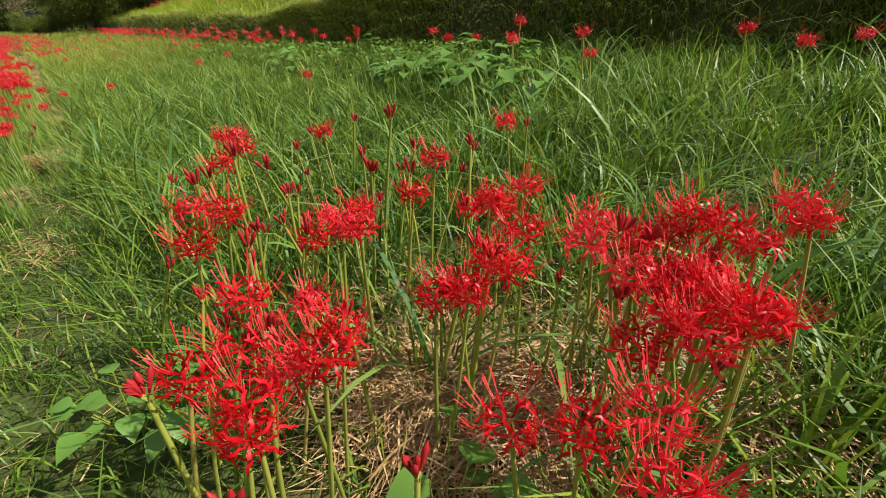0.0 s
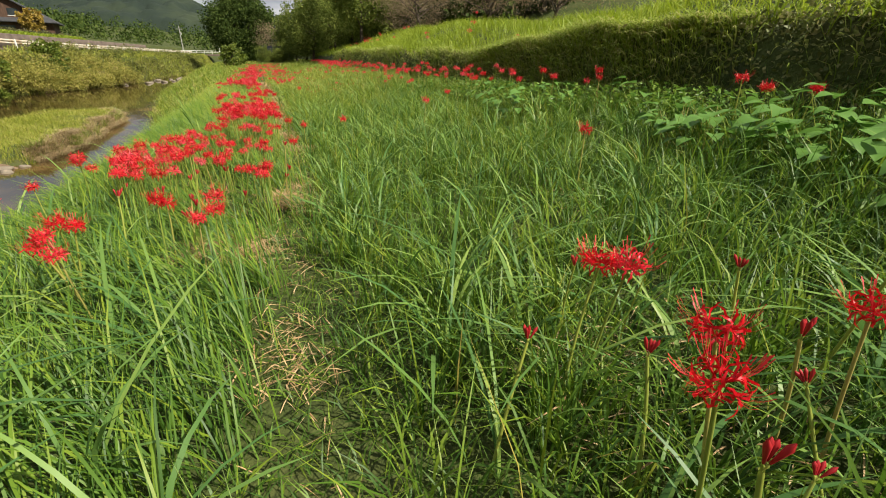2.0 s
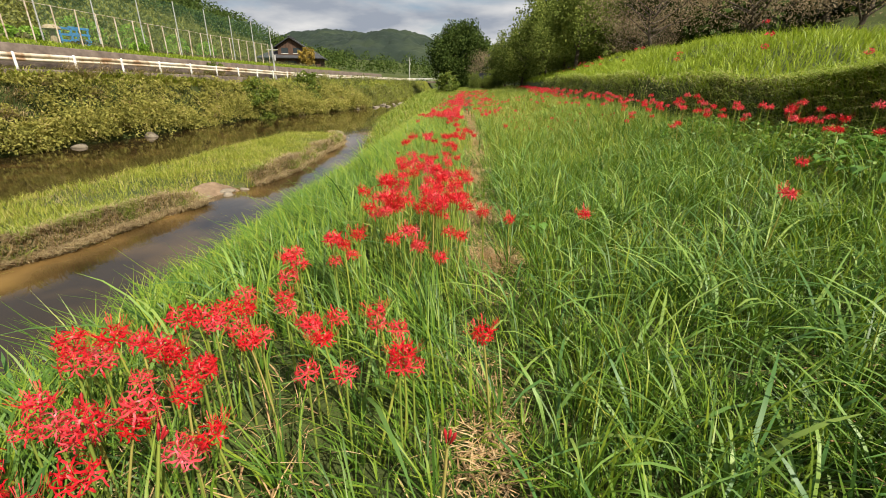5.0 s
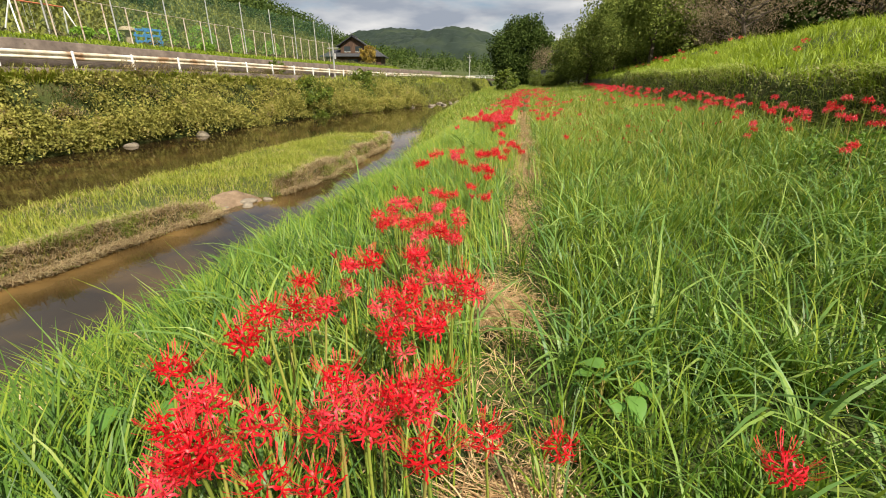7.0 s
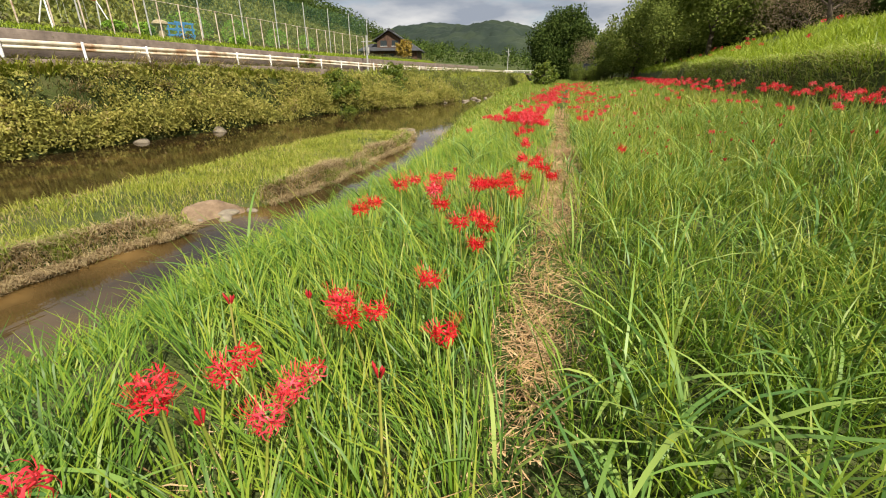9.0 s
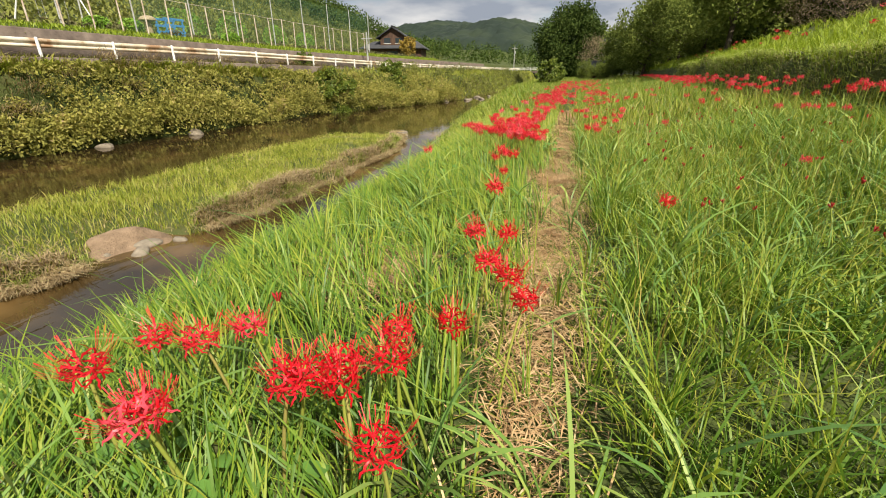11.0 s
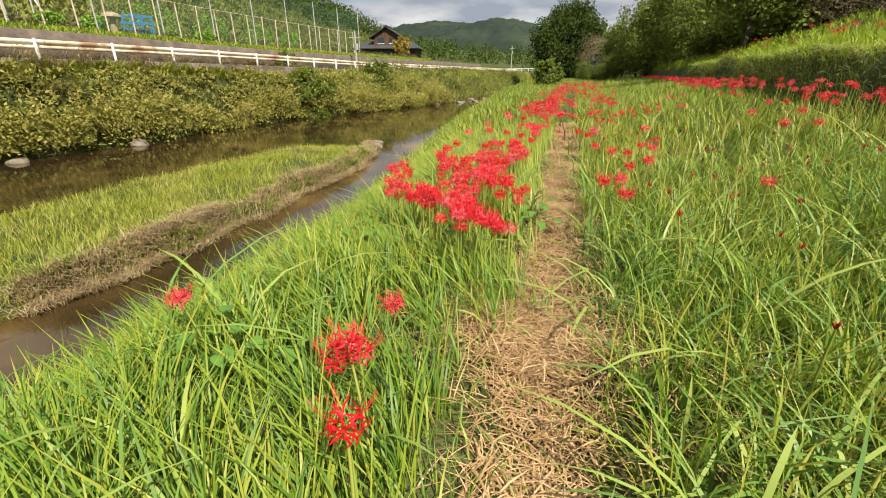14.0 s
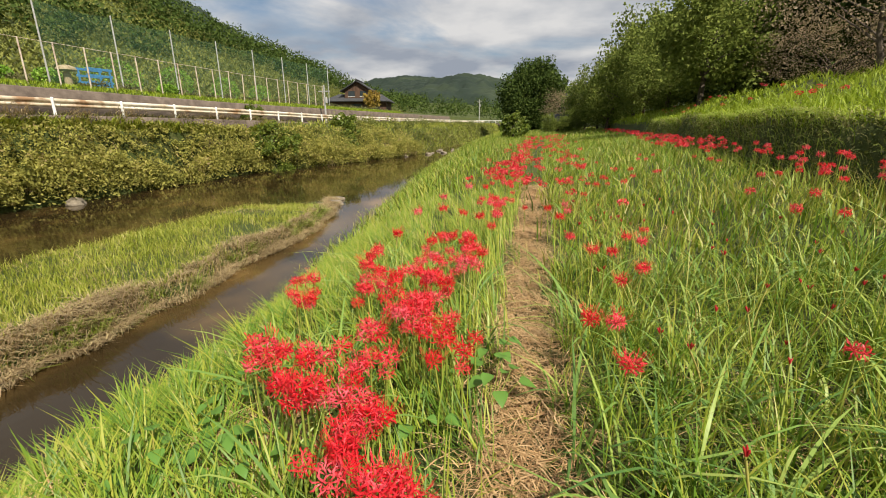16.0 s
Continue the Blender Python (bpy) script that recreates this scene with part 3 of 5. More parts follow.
forest("hill_forest", "dark mixed forest covering the hillside across the road", 560, (-230, -104, 80, 330), 8.0, 0.82, M_DARK_LEAF, 120)
def canopy(name, label, x0, x1, y0, y1, step, cell, tall, mat, seed):
    """Closed far woodland seen from outside: a surface of packed round crowns over the land."""
    g = np.random.default_rng(seed)
    xs, ys = np.arange(x0, x1, step), np.arange(y0, y1, step * 1.6)
    X, Y = np.meshgrid(xs, ys)
    nx, ny = int((x1 - x0) / cell) + 4, int((y1 - y0) / cell) + 4
    jx, jy, jh = g.uniform(0, 1, (ny, nx)), g.uniform(0, 1, (ny, nx)), g.uniform(0.55, 1.0, (ny, nx))
    ci, cj = ((X - x0) / cell).astype(int) + 1, ((Y - y0) / cell).astype(int) + 1
    top = np.zeros_like(X)
    for di in (-1, 0, 1):
        for dj in (-1, 0, 1):
            a, b = ci + di, cj + dj
            tx, ty = x0 + (a - 1 + jx[b, a]) * cell, y0 + (b - 1 + jy[b, a]) * cell
            q = 1 - ((X - tx) ** 2 + (Y - ty) ** 2) / (cell * 0.95) ** 2
            top = np.maximum(top, jh[b, a] * np.sqrt(np.clip(q, 0, 1)))
    fade = sm(np.minimum(np.minimum(X - x0, x1 - step - X), np.minimum(Y - y0, Y.max() - Y)) / (cell * 1.3))
    Z = land(X, Y) + tall * top * fade - 2.5 * (1 - fade) + g.normal(0, tall * 0.05, X.shape) * fade
    i = (np.arange(len(ys) - 1)[:, None] * len(xs) + np.arange(len(xs) - 1)[None]).reshape(-1, 1)
    me = mesh_np(name, np.stack([X, Y, Z], -1).reshape(-1, 3), [i + np.array([0, 1, len(xs) + 1, len(xs)])])
    put(name, me, mat, None, label, "forest", kind="stuff")


# the blue in these dark greens is distance haze put into the colour
M_CANOPY = noisy("forest_canopy", [(0.3, (0.008, 0.016, 0.013)), (0.5, (0.015, 0.026, 0.017)), (0.75, (0.038, 0.052, 0.024))], 0.02, 9, bump=0.6, bump_scale=0.6)
canopy("range_forest", "green forest covering the distant range", -700, 60, 560, 930, 4.4, 10, 11, M_CANOPY, 23)
canopy("knoll_forest", "wooded knoll at the end of the valley", -240, 40, 330, 480, 2.4, 8, 8, M_CANOPY, 24)
canopy("hill_wood", "dense dark wood along the hill crest", -330, -150, 60, 330, 2.6, 8.5, 9, M_CANOPY, 25)
forest("hill_scrub", "lighter green scrub on the lower hillside", 190, (-150, -72, 36, 220), 3.6, 0.34, M_SCRUB, 150, 22)
forest("valley_trees", "mixed trees and hedges across the valley floor", 220, (-170, 40, 185, 330), 7.5, 0.8, M_DARK_LEAF, 90, 26)

# ---- grass ----


def scatter(n, x0, x1, y0, y1, keep=None):
    x, y = ground_points(n, x0, x1, y0, y1)
    if keep is not None:
        k = rng.uniform(0, 1, n) < keep(x, y)
        x, y = x[k], y[k]
    return np.stack([x, y, land(x, y) - 0.01], 1)


def grass(name, pos, h, w, lean=0.5, droop=0.25, levels=3, mat=None, label="tall green meadow grass", az=None):
    n = len(pos)
    hh = h * rng.uniform(0.55, 1.25, n)
    a = rng.uniform(0, 2 * np.pi, n) if az is None else az + rng.normal(0, 0.9, n)
    co, f = blades(pos, hh, w * rng.uniform(0.6, 1.4, n), np.abs(rng.normal(lean, 0.25, n)), a, np.clip(rng.normal(droop, 0.12, n), 0, 0.7), levels)
    put(name, mesh_np(name, co, f), mat or M_GRASS, None, label, "grass", kind="stuff")


def tufts(name, centres, per, spread, h, w, lean=0.5, droop=0.25, levels=3, mat=None, label="tall green meadow grass", az=None, pull=0.35):
    """Grass in tufts: per blades fan out from every centre, tall and short tufts mixed; az: the way they all lean a little."""
    n = len(centres) * per
    tall = np.repeat(rng.uniform(0.6, 1.25, len(centres)), per)
    a = rng.uniform(0, 2 * np.pi, n)
    off = np.abs(rng.normal(0, spread, n))
    pos = np.repeat(centres, per, 0)
    pos[:, 0] += np.cos(a) * off
    pos[:, 1] += np.sin(a) * off
    pos[:, 2] = land(pos[:, 0], pos[:, 1]) - 0.01
    a = a + rng.normal(0, 0.45, n)
    if az is not None:
        a = np.arctan2(np.sin(a) + pull * 2 * np.sin(az), np.cos(a) + pull * 2 * np.cos(az))
    hh = h * tall * rng.uniform(0.6, 1.15, n)
    co, f = blades(pos, hh, w * rng.uniform(0.6, 1.4, n), np.abs(rng.normal(lean, 0.22, n)), a, np.clip(rng.normal(droop, 0.12, n), 0, 0.7), levels)
    put(name, mesh_np(name, co, f), mat or M_GRASS, None, label, "grass", kind="stuff")


rng = np.random.default_rng(5)


def off_path(x, y): return np.clip((np.abs(x - px(y)) - np.interp(y, [6, 14], [0.05, 0.13])) / 0.28, np.interp(y, [2, 8, 14], [0.3, 0.22, 0.05]), 1)


def meadow():
    step = lambda x, y: np.hypot(x - np.interp(y, [-1.1, 0.5, 2, 3.2], [0.37, 0.09, -0.04, -0.04]), np.maximum(-1.05 - y, 0) + np.maximum(y - 3.0, 0)) > 0.16
    clear = lambda x, y: (np.hypot(x - 0.37, y + 0.95) > 0.3) * step(x, y) * (1 - 0.9 * np.exp(-((x - 1.3) / 0.35) ** 2 - ((y + 0.75) / 0.28) ** 2))
    right = lambda x, y: clear(x, y) * off_path(x, y) * (x > px(y)) * (x < toe(y) + 0.2) * np.clip(0.85 + 0.4 * vnoise(x, y, 2.0), 0.45, 1)
    left = lambda x, y: step(x, y) * off_path(x, y) * (x <= px(y)) * (x > near_water(y) + 0.1) * np.clip(0.75 + 0.5 * vnoise(x, y, 2.2, 4), 0.3, 1)
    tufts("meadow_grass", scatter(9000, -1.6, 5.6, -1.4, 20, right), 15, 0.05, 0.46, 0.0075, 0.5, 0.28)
    edge = lambda y: bank_top(y) - 0.1
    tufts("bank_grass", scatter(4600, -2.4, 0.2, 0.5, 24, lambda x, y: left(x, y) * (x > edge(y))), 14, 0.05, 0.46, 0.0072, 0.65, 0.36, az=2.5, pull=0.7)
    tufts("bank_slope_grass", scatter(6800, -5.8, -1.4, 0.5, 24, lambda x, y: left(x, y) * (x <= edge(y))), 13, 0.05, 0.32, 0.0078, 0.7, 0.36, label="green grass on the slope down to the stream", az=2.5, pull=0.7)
    back = lambda x, y: (np.hypot(x - 0.37, y + 1.07) > 0.4) * (x > near_water(y)) * (x < toe(y) + 0.3) * 1.0
    grass("rear_grass", scatter(9000, -5, 5.6, -5, -1, back), 0.42, 0.02, 0.55, 0.3, 2, label="rough meadow grass at the start of the path")
    apart = lambda x, y: np.where(y < 3.2, np.abs(x - np.interp(y, [-1.1, 0.5, 2], [0.37, 0.09, -0.04])) > 0.34, True)
    long = lambda x, y: apart(x, y) * (right(x, y) + 0.6 * left(x, y) * np.exp(-((x - px(y) + 0.9) / 0.9) ** 2))
    tufts("arching_grass", scatter(2600, -2.5, 5.2, -1.3, 20, long), 7, 0.04, 0.60, 0.014, 0.75, 0.48, 5, M_BLADE, "long arching pale-green grass blades")
    grass("far_meadow_grass", scatter(46000, -4.0, 5.6, 20, 60, right), 0.42, 0.02, 0.55, 0.25, 2)
    grass("far_bank_grass", scatter(60000, -13, 0, 24, 75, left), 0.42, 0.022, 0.5, 0.25, 2)
    grass("verge_grass", scatter(20000, -15, 5, 60, 130, lambda x, y: (x > near_water(y)) * (x < toe(y)) * 1.0), 0.5, 0.06, 0.4, 0.2, 2)
    lush = lambda x, y: (x < isle_near(y) - 0.02) * (np.hypot((x + 8.3) / 0.65, (y - 16.15) / 0.9) > 1) * (x > isle_far(y) + 0.4) * np.clip(0.8 + 0.6 * vnoise(x, y, 1.3, 6), 0.1, 1)
    grass("islet_grass", scatter(82000, -13.4, -7.2, 7, 34, lush), 0.25, 0.012, 0.5, 0.25, 2, M_ISLET, "short yellow-green grass on the low islet")
    y = rng.uniform(6, 33.5, 46000)
    x = isle_near(y) - rng.uniform(-0.02, 0.55, len(y)) - 0.8 * np.clip(vnoise(y, y * 0, 1.1, 2), 0, 1) * rng.random(len(y))
    k = (np.abs(y - 16.15) > 1.0 + 0.3 * rng.random(len(y))) & (rng.random(len(y)) < 0.80 + 0.5 * vnoise(y, y * 0, 0.8, 6) + 0.4 * vnoise(x * 1.5, y, 1.9, 6))
    x, y = x[k], y[k]
    p = np.stack([x, y, np.maximum(land(x, y), WATER)], 1)
    grass("islet_dry_grass", p, 0.32, 0.015, 0.9, 0.65, 2, M_DEAD, "dead brown grass hanging over the islet edge", az=rng.choice([0.0, 0.0, 1.6, -1.6, 3.0], len(p)))
    worn = lambda x, y: (x < isle_near(y) - 0.2) * (x > isle_far(y) + 0.3) * np.clip(1.6 * vnoise(x, y, 0.9, 8) - 0.25, 0, 1)
    grass("islet_straw", scatter(26000, -13.4, -7.2, 7, 34, worn), 0.13, 0.012, 1.6, 0.4, 2, M_DEAD, "patches of dry matted grass on the islet")
    y = rng.uniform(7, 33, 110)
    x = isle_near(y) - rng.uniform(0.05, 0.5, len(y))
    q = np.repeat(np.stack([x, y, land(x, y)], 1), 70, 0) + rng.normal(0, 0.07, (110 * 70, 3)) * [1, 1, 0.1]
    grass("edge_tussocks", q, 0.42, 0.013, 0.8, 0.5, 2, M_HANG, "tufts of long grass on the islet edge")
    up = lambda x, y: (x > toe(y) + 0.35) * np.clip(1.2 - (x - toe(y)) / 9, 0, 1)
    grass("terrace_grass", scatter(62000, 3, 13, -1, 34, up), 0.42, 0.016, 0.6, 0.3, 2, M_LIGHT_GRASS, "bright yellow-green grass on the terrace")
    grass("far_terrace_grass", scatter(42000, 3, 16, 34, 110, up), 0.45, 0.045, 0.6, 0.3, 2, M_LIGHT_GRASS, "bright yellow-green grass on the far terrace")
    y = np.concatenate([rng.uniform(-1, 14, 26000), rng.uniform(14, 48, 22000)])
    x = toe(y) + rng.uniform(-0.1, 0.62, len(y))
    p = np.stack([x, y, land(x, y) + 0.03], 1) + rng.normal(0, 0.06, (len(y), 3))
    co, f = leaf_cards(p, rng.uniform(0.03, 0.085, len(p)))
    put("bank_creeper", mesh_np("bank_creeper", co, f), M_CREEPER, None, "dark creepers and weeds over the steep terrace face", "creeper", kind="stuff")
    y = np.concatenate([rng.uniform(-1, 14, 16000), rng.uniform(14, 48, 10000)])
    x = toe(y) + rng.uniform(0.05, 0.75, len(y))
    k = rng.random(len(y)) < 0.75 + 0.9 * vnoise(y, y * 0, 0.9, 5)
    x, y = x[k], y[k]
    p = np.stack([x, y, land(x, y)], 1)
    grass("overhanging_grass", p, 0.42, 0.013, 1.0, 0.75, 3, M_HANG, "long grass hanging over the terrace face", az=np.pi)
    n = 46000
    y = -0.6 + 27 * rng.random(n) ** 0.75
    x = px(y) - 0.04 + rng.normal(0, 1, n) * (0.105 + 0.055 * np.clip((y - 9) / 6, 0, 1) + 0.05 * vnoise(y, y * 0, 2.2, 3))
    k = rng.random(n) < np.clip(np.interp(y, [2, 8.5, 11, 13, 16], [0.08, 0.16, 0.36, 0.85, 1.0]) + 0.4 * vnoise(x, y, 2.0, 8), 0.04, 1)
    x, y = x[k], y[k]
    p = np.stack([x, y, land(x, y) + rng.uniform(0.0, 0.05, len(x))], 1)
    grass("path_straw", p, 0.03, 0.006, 4.5, 0.3, 2, M_STRAW, "trampled dry straw lying on the path")
    short = lambda x, y: (np.hypot(x - 0.37, y + 0.95) > 0.25) * np.exp(-((x - px(y)) / 0.7) ** 2) * np.clip(1.2 - 0.06 * y, 0.25, 1)
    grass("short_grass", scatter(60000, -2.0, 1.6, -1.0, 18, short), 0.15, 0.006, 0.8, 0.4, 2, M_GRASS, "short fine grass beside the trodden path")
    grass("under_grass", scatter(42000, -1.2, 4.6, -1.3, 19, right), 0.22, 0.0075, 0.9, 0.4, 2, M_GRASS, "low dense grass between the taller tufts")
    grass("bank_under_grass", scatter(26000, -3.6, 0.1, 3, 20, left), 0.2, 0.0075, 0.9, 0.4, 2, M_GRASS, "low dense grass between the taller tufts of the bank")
    dry = lambda x, y: right(x, y) * np.clip((y - 9) / 5, 0.12, 1)
    grass("seed_stalks", scatter(12000, -1.5, 4.2, -0.5, 24, dry), 0.52, 0.0045, 0.3, 0.1, 2, M_SEED, "thin yellowing grass stalks in the meadow")
    heaps = [(1.45, -0.75, 0.22), (1.1, -0.5, 0.16), (0.9, -0.2, 0.15), (-0.5, 3.3, 0.12), (-0.2, 4.4, 0.05), (0.0, 7.0, 0.09), (-0.3, 8.4, 0.15), (-1.9, 17.0, 0.14), (-0.8, 16.2, 0.25), (-1.5, 13.0, 0.2)]
    p = np.concatenate([np.stack([rng.normal(a, w, int(9000 * w)), rng.normal(b, w, int(9000 * w)), np.zeros(int(9000 * w))], 1) for a, b, w in heaps])
    p[:, 2] = land(p[:, 0], p[:, 1]) + rng.uniform(0, 0.09, len(p))
    grass("straw_heaps", p, 0.05, 0.005, 4.5, 0.45, 3, M_STRAW, "heaps of mown dry straw among the lilies")
    patch = lambda x, y: (x < px(y) + 2.2) * (x > px(y) - 2.4) * np.clip(vnoise(x, y, 1.5, 9) - 0.25 + 1.2 * np.exp(-((x - 1.2) / 0.5) ** 2 - ((y + 0.5) / 0.5) ** 2), 0, 1)
    p = scatter(50000, -3.5, 2.4, -0.8, 24, patch)
    p[:, 2] += rng.uniform(0.0, 0.12, len(p))
    grass("loose_straw", p, 0.06, 0.006, 3.5, 0.4, 2, M_STRAW, "dead straw matted between the grass")


meadow()
M_HILL = leafy("hill_grass", [(0.1, (0.13, 0.15, 0.035)), (0.5, (0.22, 0.235, 0.055)), (0.9, (0.31, 0.30, 0.09))], 0.6, 0.35, 0.8, fine=0.08, spec=0.1)
grass("hill_grass", scatter(38000, -150, -56, 30, 210), 1.1, 0.42, 0.7, 0.3, 2, M_HILL, "rough olive grass on the lower hillside")



def thicket():
    n = 900
    y = 9 + 57 * rng.random(n) ** 1.05
    u = rng.uniform(0, 1, n)
    front = np.arange(n) % 5 < 2
    u = np.where(front, 0.12 * u, u)
    x = far_water(y) + 0.2 - u * np.clip(far_water(y) - ROAD_X - 0.1, 0.4, 5.4)
    bulge = 0.5 + 0.7 * vnoise(x, y, 0.6, 3) + 0.3 * vnoise(x, y, 1.7, 1)
    z = np.maximum(land(x, y), WATER) + 0.05 + 0.95 * np.clip(bulge, 0, 1.2) * rng.uniform(0.3, 1, n) + front * rng.uniform(0, 1.1, n)
    r = rng.uniform(0.32, 1.0, n) * (0.6 + 0.75 * np.clip(bulge, 0, 1.2))
    per = 165
    d = rng.normal(0, 1, (n * per, 3)); d[:, 2] = np.abs(d[:, 2]) - 0.35; d /= np.linalg.norm(d, axis=1)[:, None]
    R = np.repeat(r, per)
    wob = 1 + 0.3 * np.sin(d[:, 0] * 5 + R * 40) * np.sin(d[:, 2] * 6 + R * 70)
    c = np.repeat(np.stack([x, y, z], 1), per, 0) + d * (R * wob * rng.uniform(0.7, 1.12, n * per))[:, None]
    c = c[(c[:, 2] < 1.62 - road_drop(c[:, 1]) + 0.30 * vnoise(c[:, 1], c[:, 0] * 0, 0.9, 2)) & (c[:, 0] > ROAD_X + 0.1) & (c[:, 2] > WATER + 0.02)]
    co, f = leaf_cards(c, rng.uniform(0.5, 1.6, len(c)) * 0.14, 1.0, 0.5)
    put("bank_thicket", mesh_np("bank_thicket", co, f), M_BUSH, None, "overgrown yellow-green thicket on the far stream bank", "thicket", kind="stuff")
    n, per = 46, 170
    y = rng.uniform(15, 66, n); x = far_water(y) - rng.uniform(0.0, 1.3, n)
    c = np.repeat(np.stack([x, y, np.maximum(land(x, y), WATER) + 0.15], 1), per, 0) + rng.normal(0, 1, (n * per, 3)) * np.array([0.22, 0.42, 0.18])
    c[:, 2] = np.maximum(c[:, 2], WATER)
    grass("dead_brush", c, 0.45, 0.02, 1.2, 0.7, 2, M_DEAD, "withered brown brush hanging at the waterline", az=0.0)
    y = rng.uniform(15, 90, 11000)
    x = far_water(y) - rng.uniform(0, 2.2, len(y))
    p = np.stack([x, y, np.maximum(land(x, y), WATER)], 1)
    grass("bank_weeds", p, 0.5, 0.03, 0.7, 0.5, 2, M_WEED, "brown and olive weeds hanging to the water", az=0.0)
    y = rng.uniform(8, 150, 20000)
    x = far_water(y) - (1 - rng.uniform(0, 1, len(y)) * np.where(y < 46, 0.16, 1)) * (far_water(y) - ROAD_X - 0.4)
    p = np.stack([x, y, land(x, y)], 1)
    grass("riverside_grass", p, 0.6, 0.06, 0.6, 0.35, 2, M_ISLET, "rough tall grass on the far riverside")
    n, per = 260, 60
    y = rng.uniform(50, 140, n)
    x = far_water(y) - rng.uniform(0.1, 1, n) * (far_water(y) - ROAD_X - 0.8)
    r = rng.uniform(0.3, 0.9, n)
    d = rng.normal(0, 1, (n * per, 3)); d /= np.linalg.norm(d, axis=1)[:, None]
    c = np.repeat(np.stack([x, y, land(x, y) + r * 0.5], 1), per, 0) + d * np.repeat(r, per)[:, None] * rng.uniform(0.5, 1.1, (n * per, 1))
    co, f = leaf_cards(c, rng.uniform(0.12, 0.3, len(c)))
    put("riverside_scrub", mesh_np("riverside_scrub", co, f), M_SCRUB, None, "low green scrub along the far riverside", "scrub", kind="stuff")


thicket()


def bushes():
    r = random.Random(6)
    bush = tree("bush", "dark-green shrub rising from the far bank thicket", 2.2, 1.0, 0.9, 1.0, M_MID_LEAF, 60, 40, 0.16, 14)
    bush["category"] = "bush"
    spots = [(-22.9, 43.2, 1.25), (-22.7, 44.6, 1.45), (-22.3, 46.2, 1.3), (-22.0, 45.0, 1.1), (-21.6, 54.6, 1.5), (-21.2, 53.2, 1.2), (-35.8, 59.5, 1.3), (-6.6, 62.0, 1.6)]
    for i, (x, y, k) in enumerate(spots):
        m = Matrix.LocRotScale((x, y, float(land(x, y)) - (0.1 if x < -30 or x > -10 else 0.75)), Euler((0, 0, r.uniform(0, 6))), Vector((k, k, k)))
        if i == 0:
            bush.matrix_basis = m
        else:
            c = copy_thing(bush, pose(0, 0, 0))
            c.matrix_basis = m


bushes()

# ---- far buildings, bridge, park ----
M_TILE = noisy("grey_roof_tile", [(0.3, (0.03, 0.031, 0.034)), (0.7, (0.07, 0.07, 0.075))], 1.5, 8, rough=0.85, bump=0.4, bump_scale=6)
M_WOOD = noisy("dark_timber", [(0.3, (0.05, 0.03, 0.022)), (0.7, (0.13, 0.075, 0.05))], 2, 8, bump=0.4, bump_scale=12, stretch=(3, 3, 0.4))
M_GLASS = noisy("dark_window_glass", [(0.3, (0.02, 0.025, 0.03)), (0.7, (0.05, 0.06, 0.07))], 0.5, 2, rough=0.08, bump=0, spec=0.6)
M_BLUE = noisy("blue_paint", [(0.3, (0.06, 0.22, 0.48)), (0.7, (0.10, 0.33, 0.62))], 3, 5, rough=0.45, bump=0.05)
M_ORANGE = noisy("faded_red_paint", [(0.3, (0.35, 0.10, 0.05)), (0.7, (0.55, 0.18, 0.08))], 3, 5, rough=0.5, bump=0.05)
M_CREAM = noisy("cream_paint", [(0.3, (0.36, 0.28, 0.17)), (0.7, (0.52, 0.42, 0.27))], 3, 5, rough=0.6, bump=0.1)


def gable(bm, x0, x1, y0, y1, z, h, over):
    """A hipped-gable roof shell with thickness over a rectangle, ridge along x."""
    a, b, c, d = x0 - over, x1 + over, y0 - over, y1 + over
    m, e = (c + d) / 2, (b - a) * 0.16
    lo = [bm.verts.new(v) for v in ((a, c, z), (b, c, z), (b, d, z), (a, d, z))]
    up = [bm.verts.new(v) for v in ((a + e, m, z + h), (b - e, m, z + h))]
    un = [bm.verts.new((v.co.x, v.co.y, z - 0.18)) for v in lo]
    for f in ((lo[0], lo[1], up[1], up[0]), (lo[2], lo[3], up[0], up[1]), (lo[1], lo[2], up[1]), (lo[3], lo[0], up[0]), tuple(reversed(un))):
        bm.faces.new(f)
    for k in range(4):
        bm.faces.new((lo[k], un[k], un[(k + 1) % 4], lo[(k + 1) % 4]))
    return bm


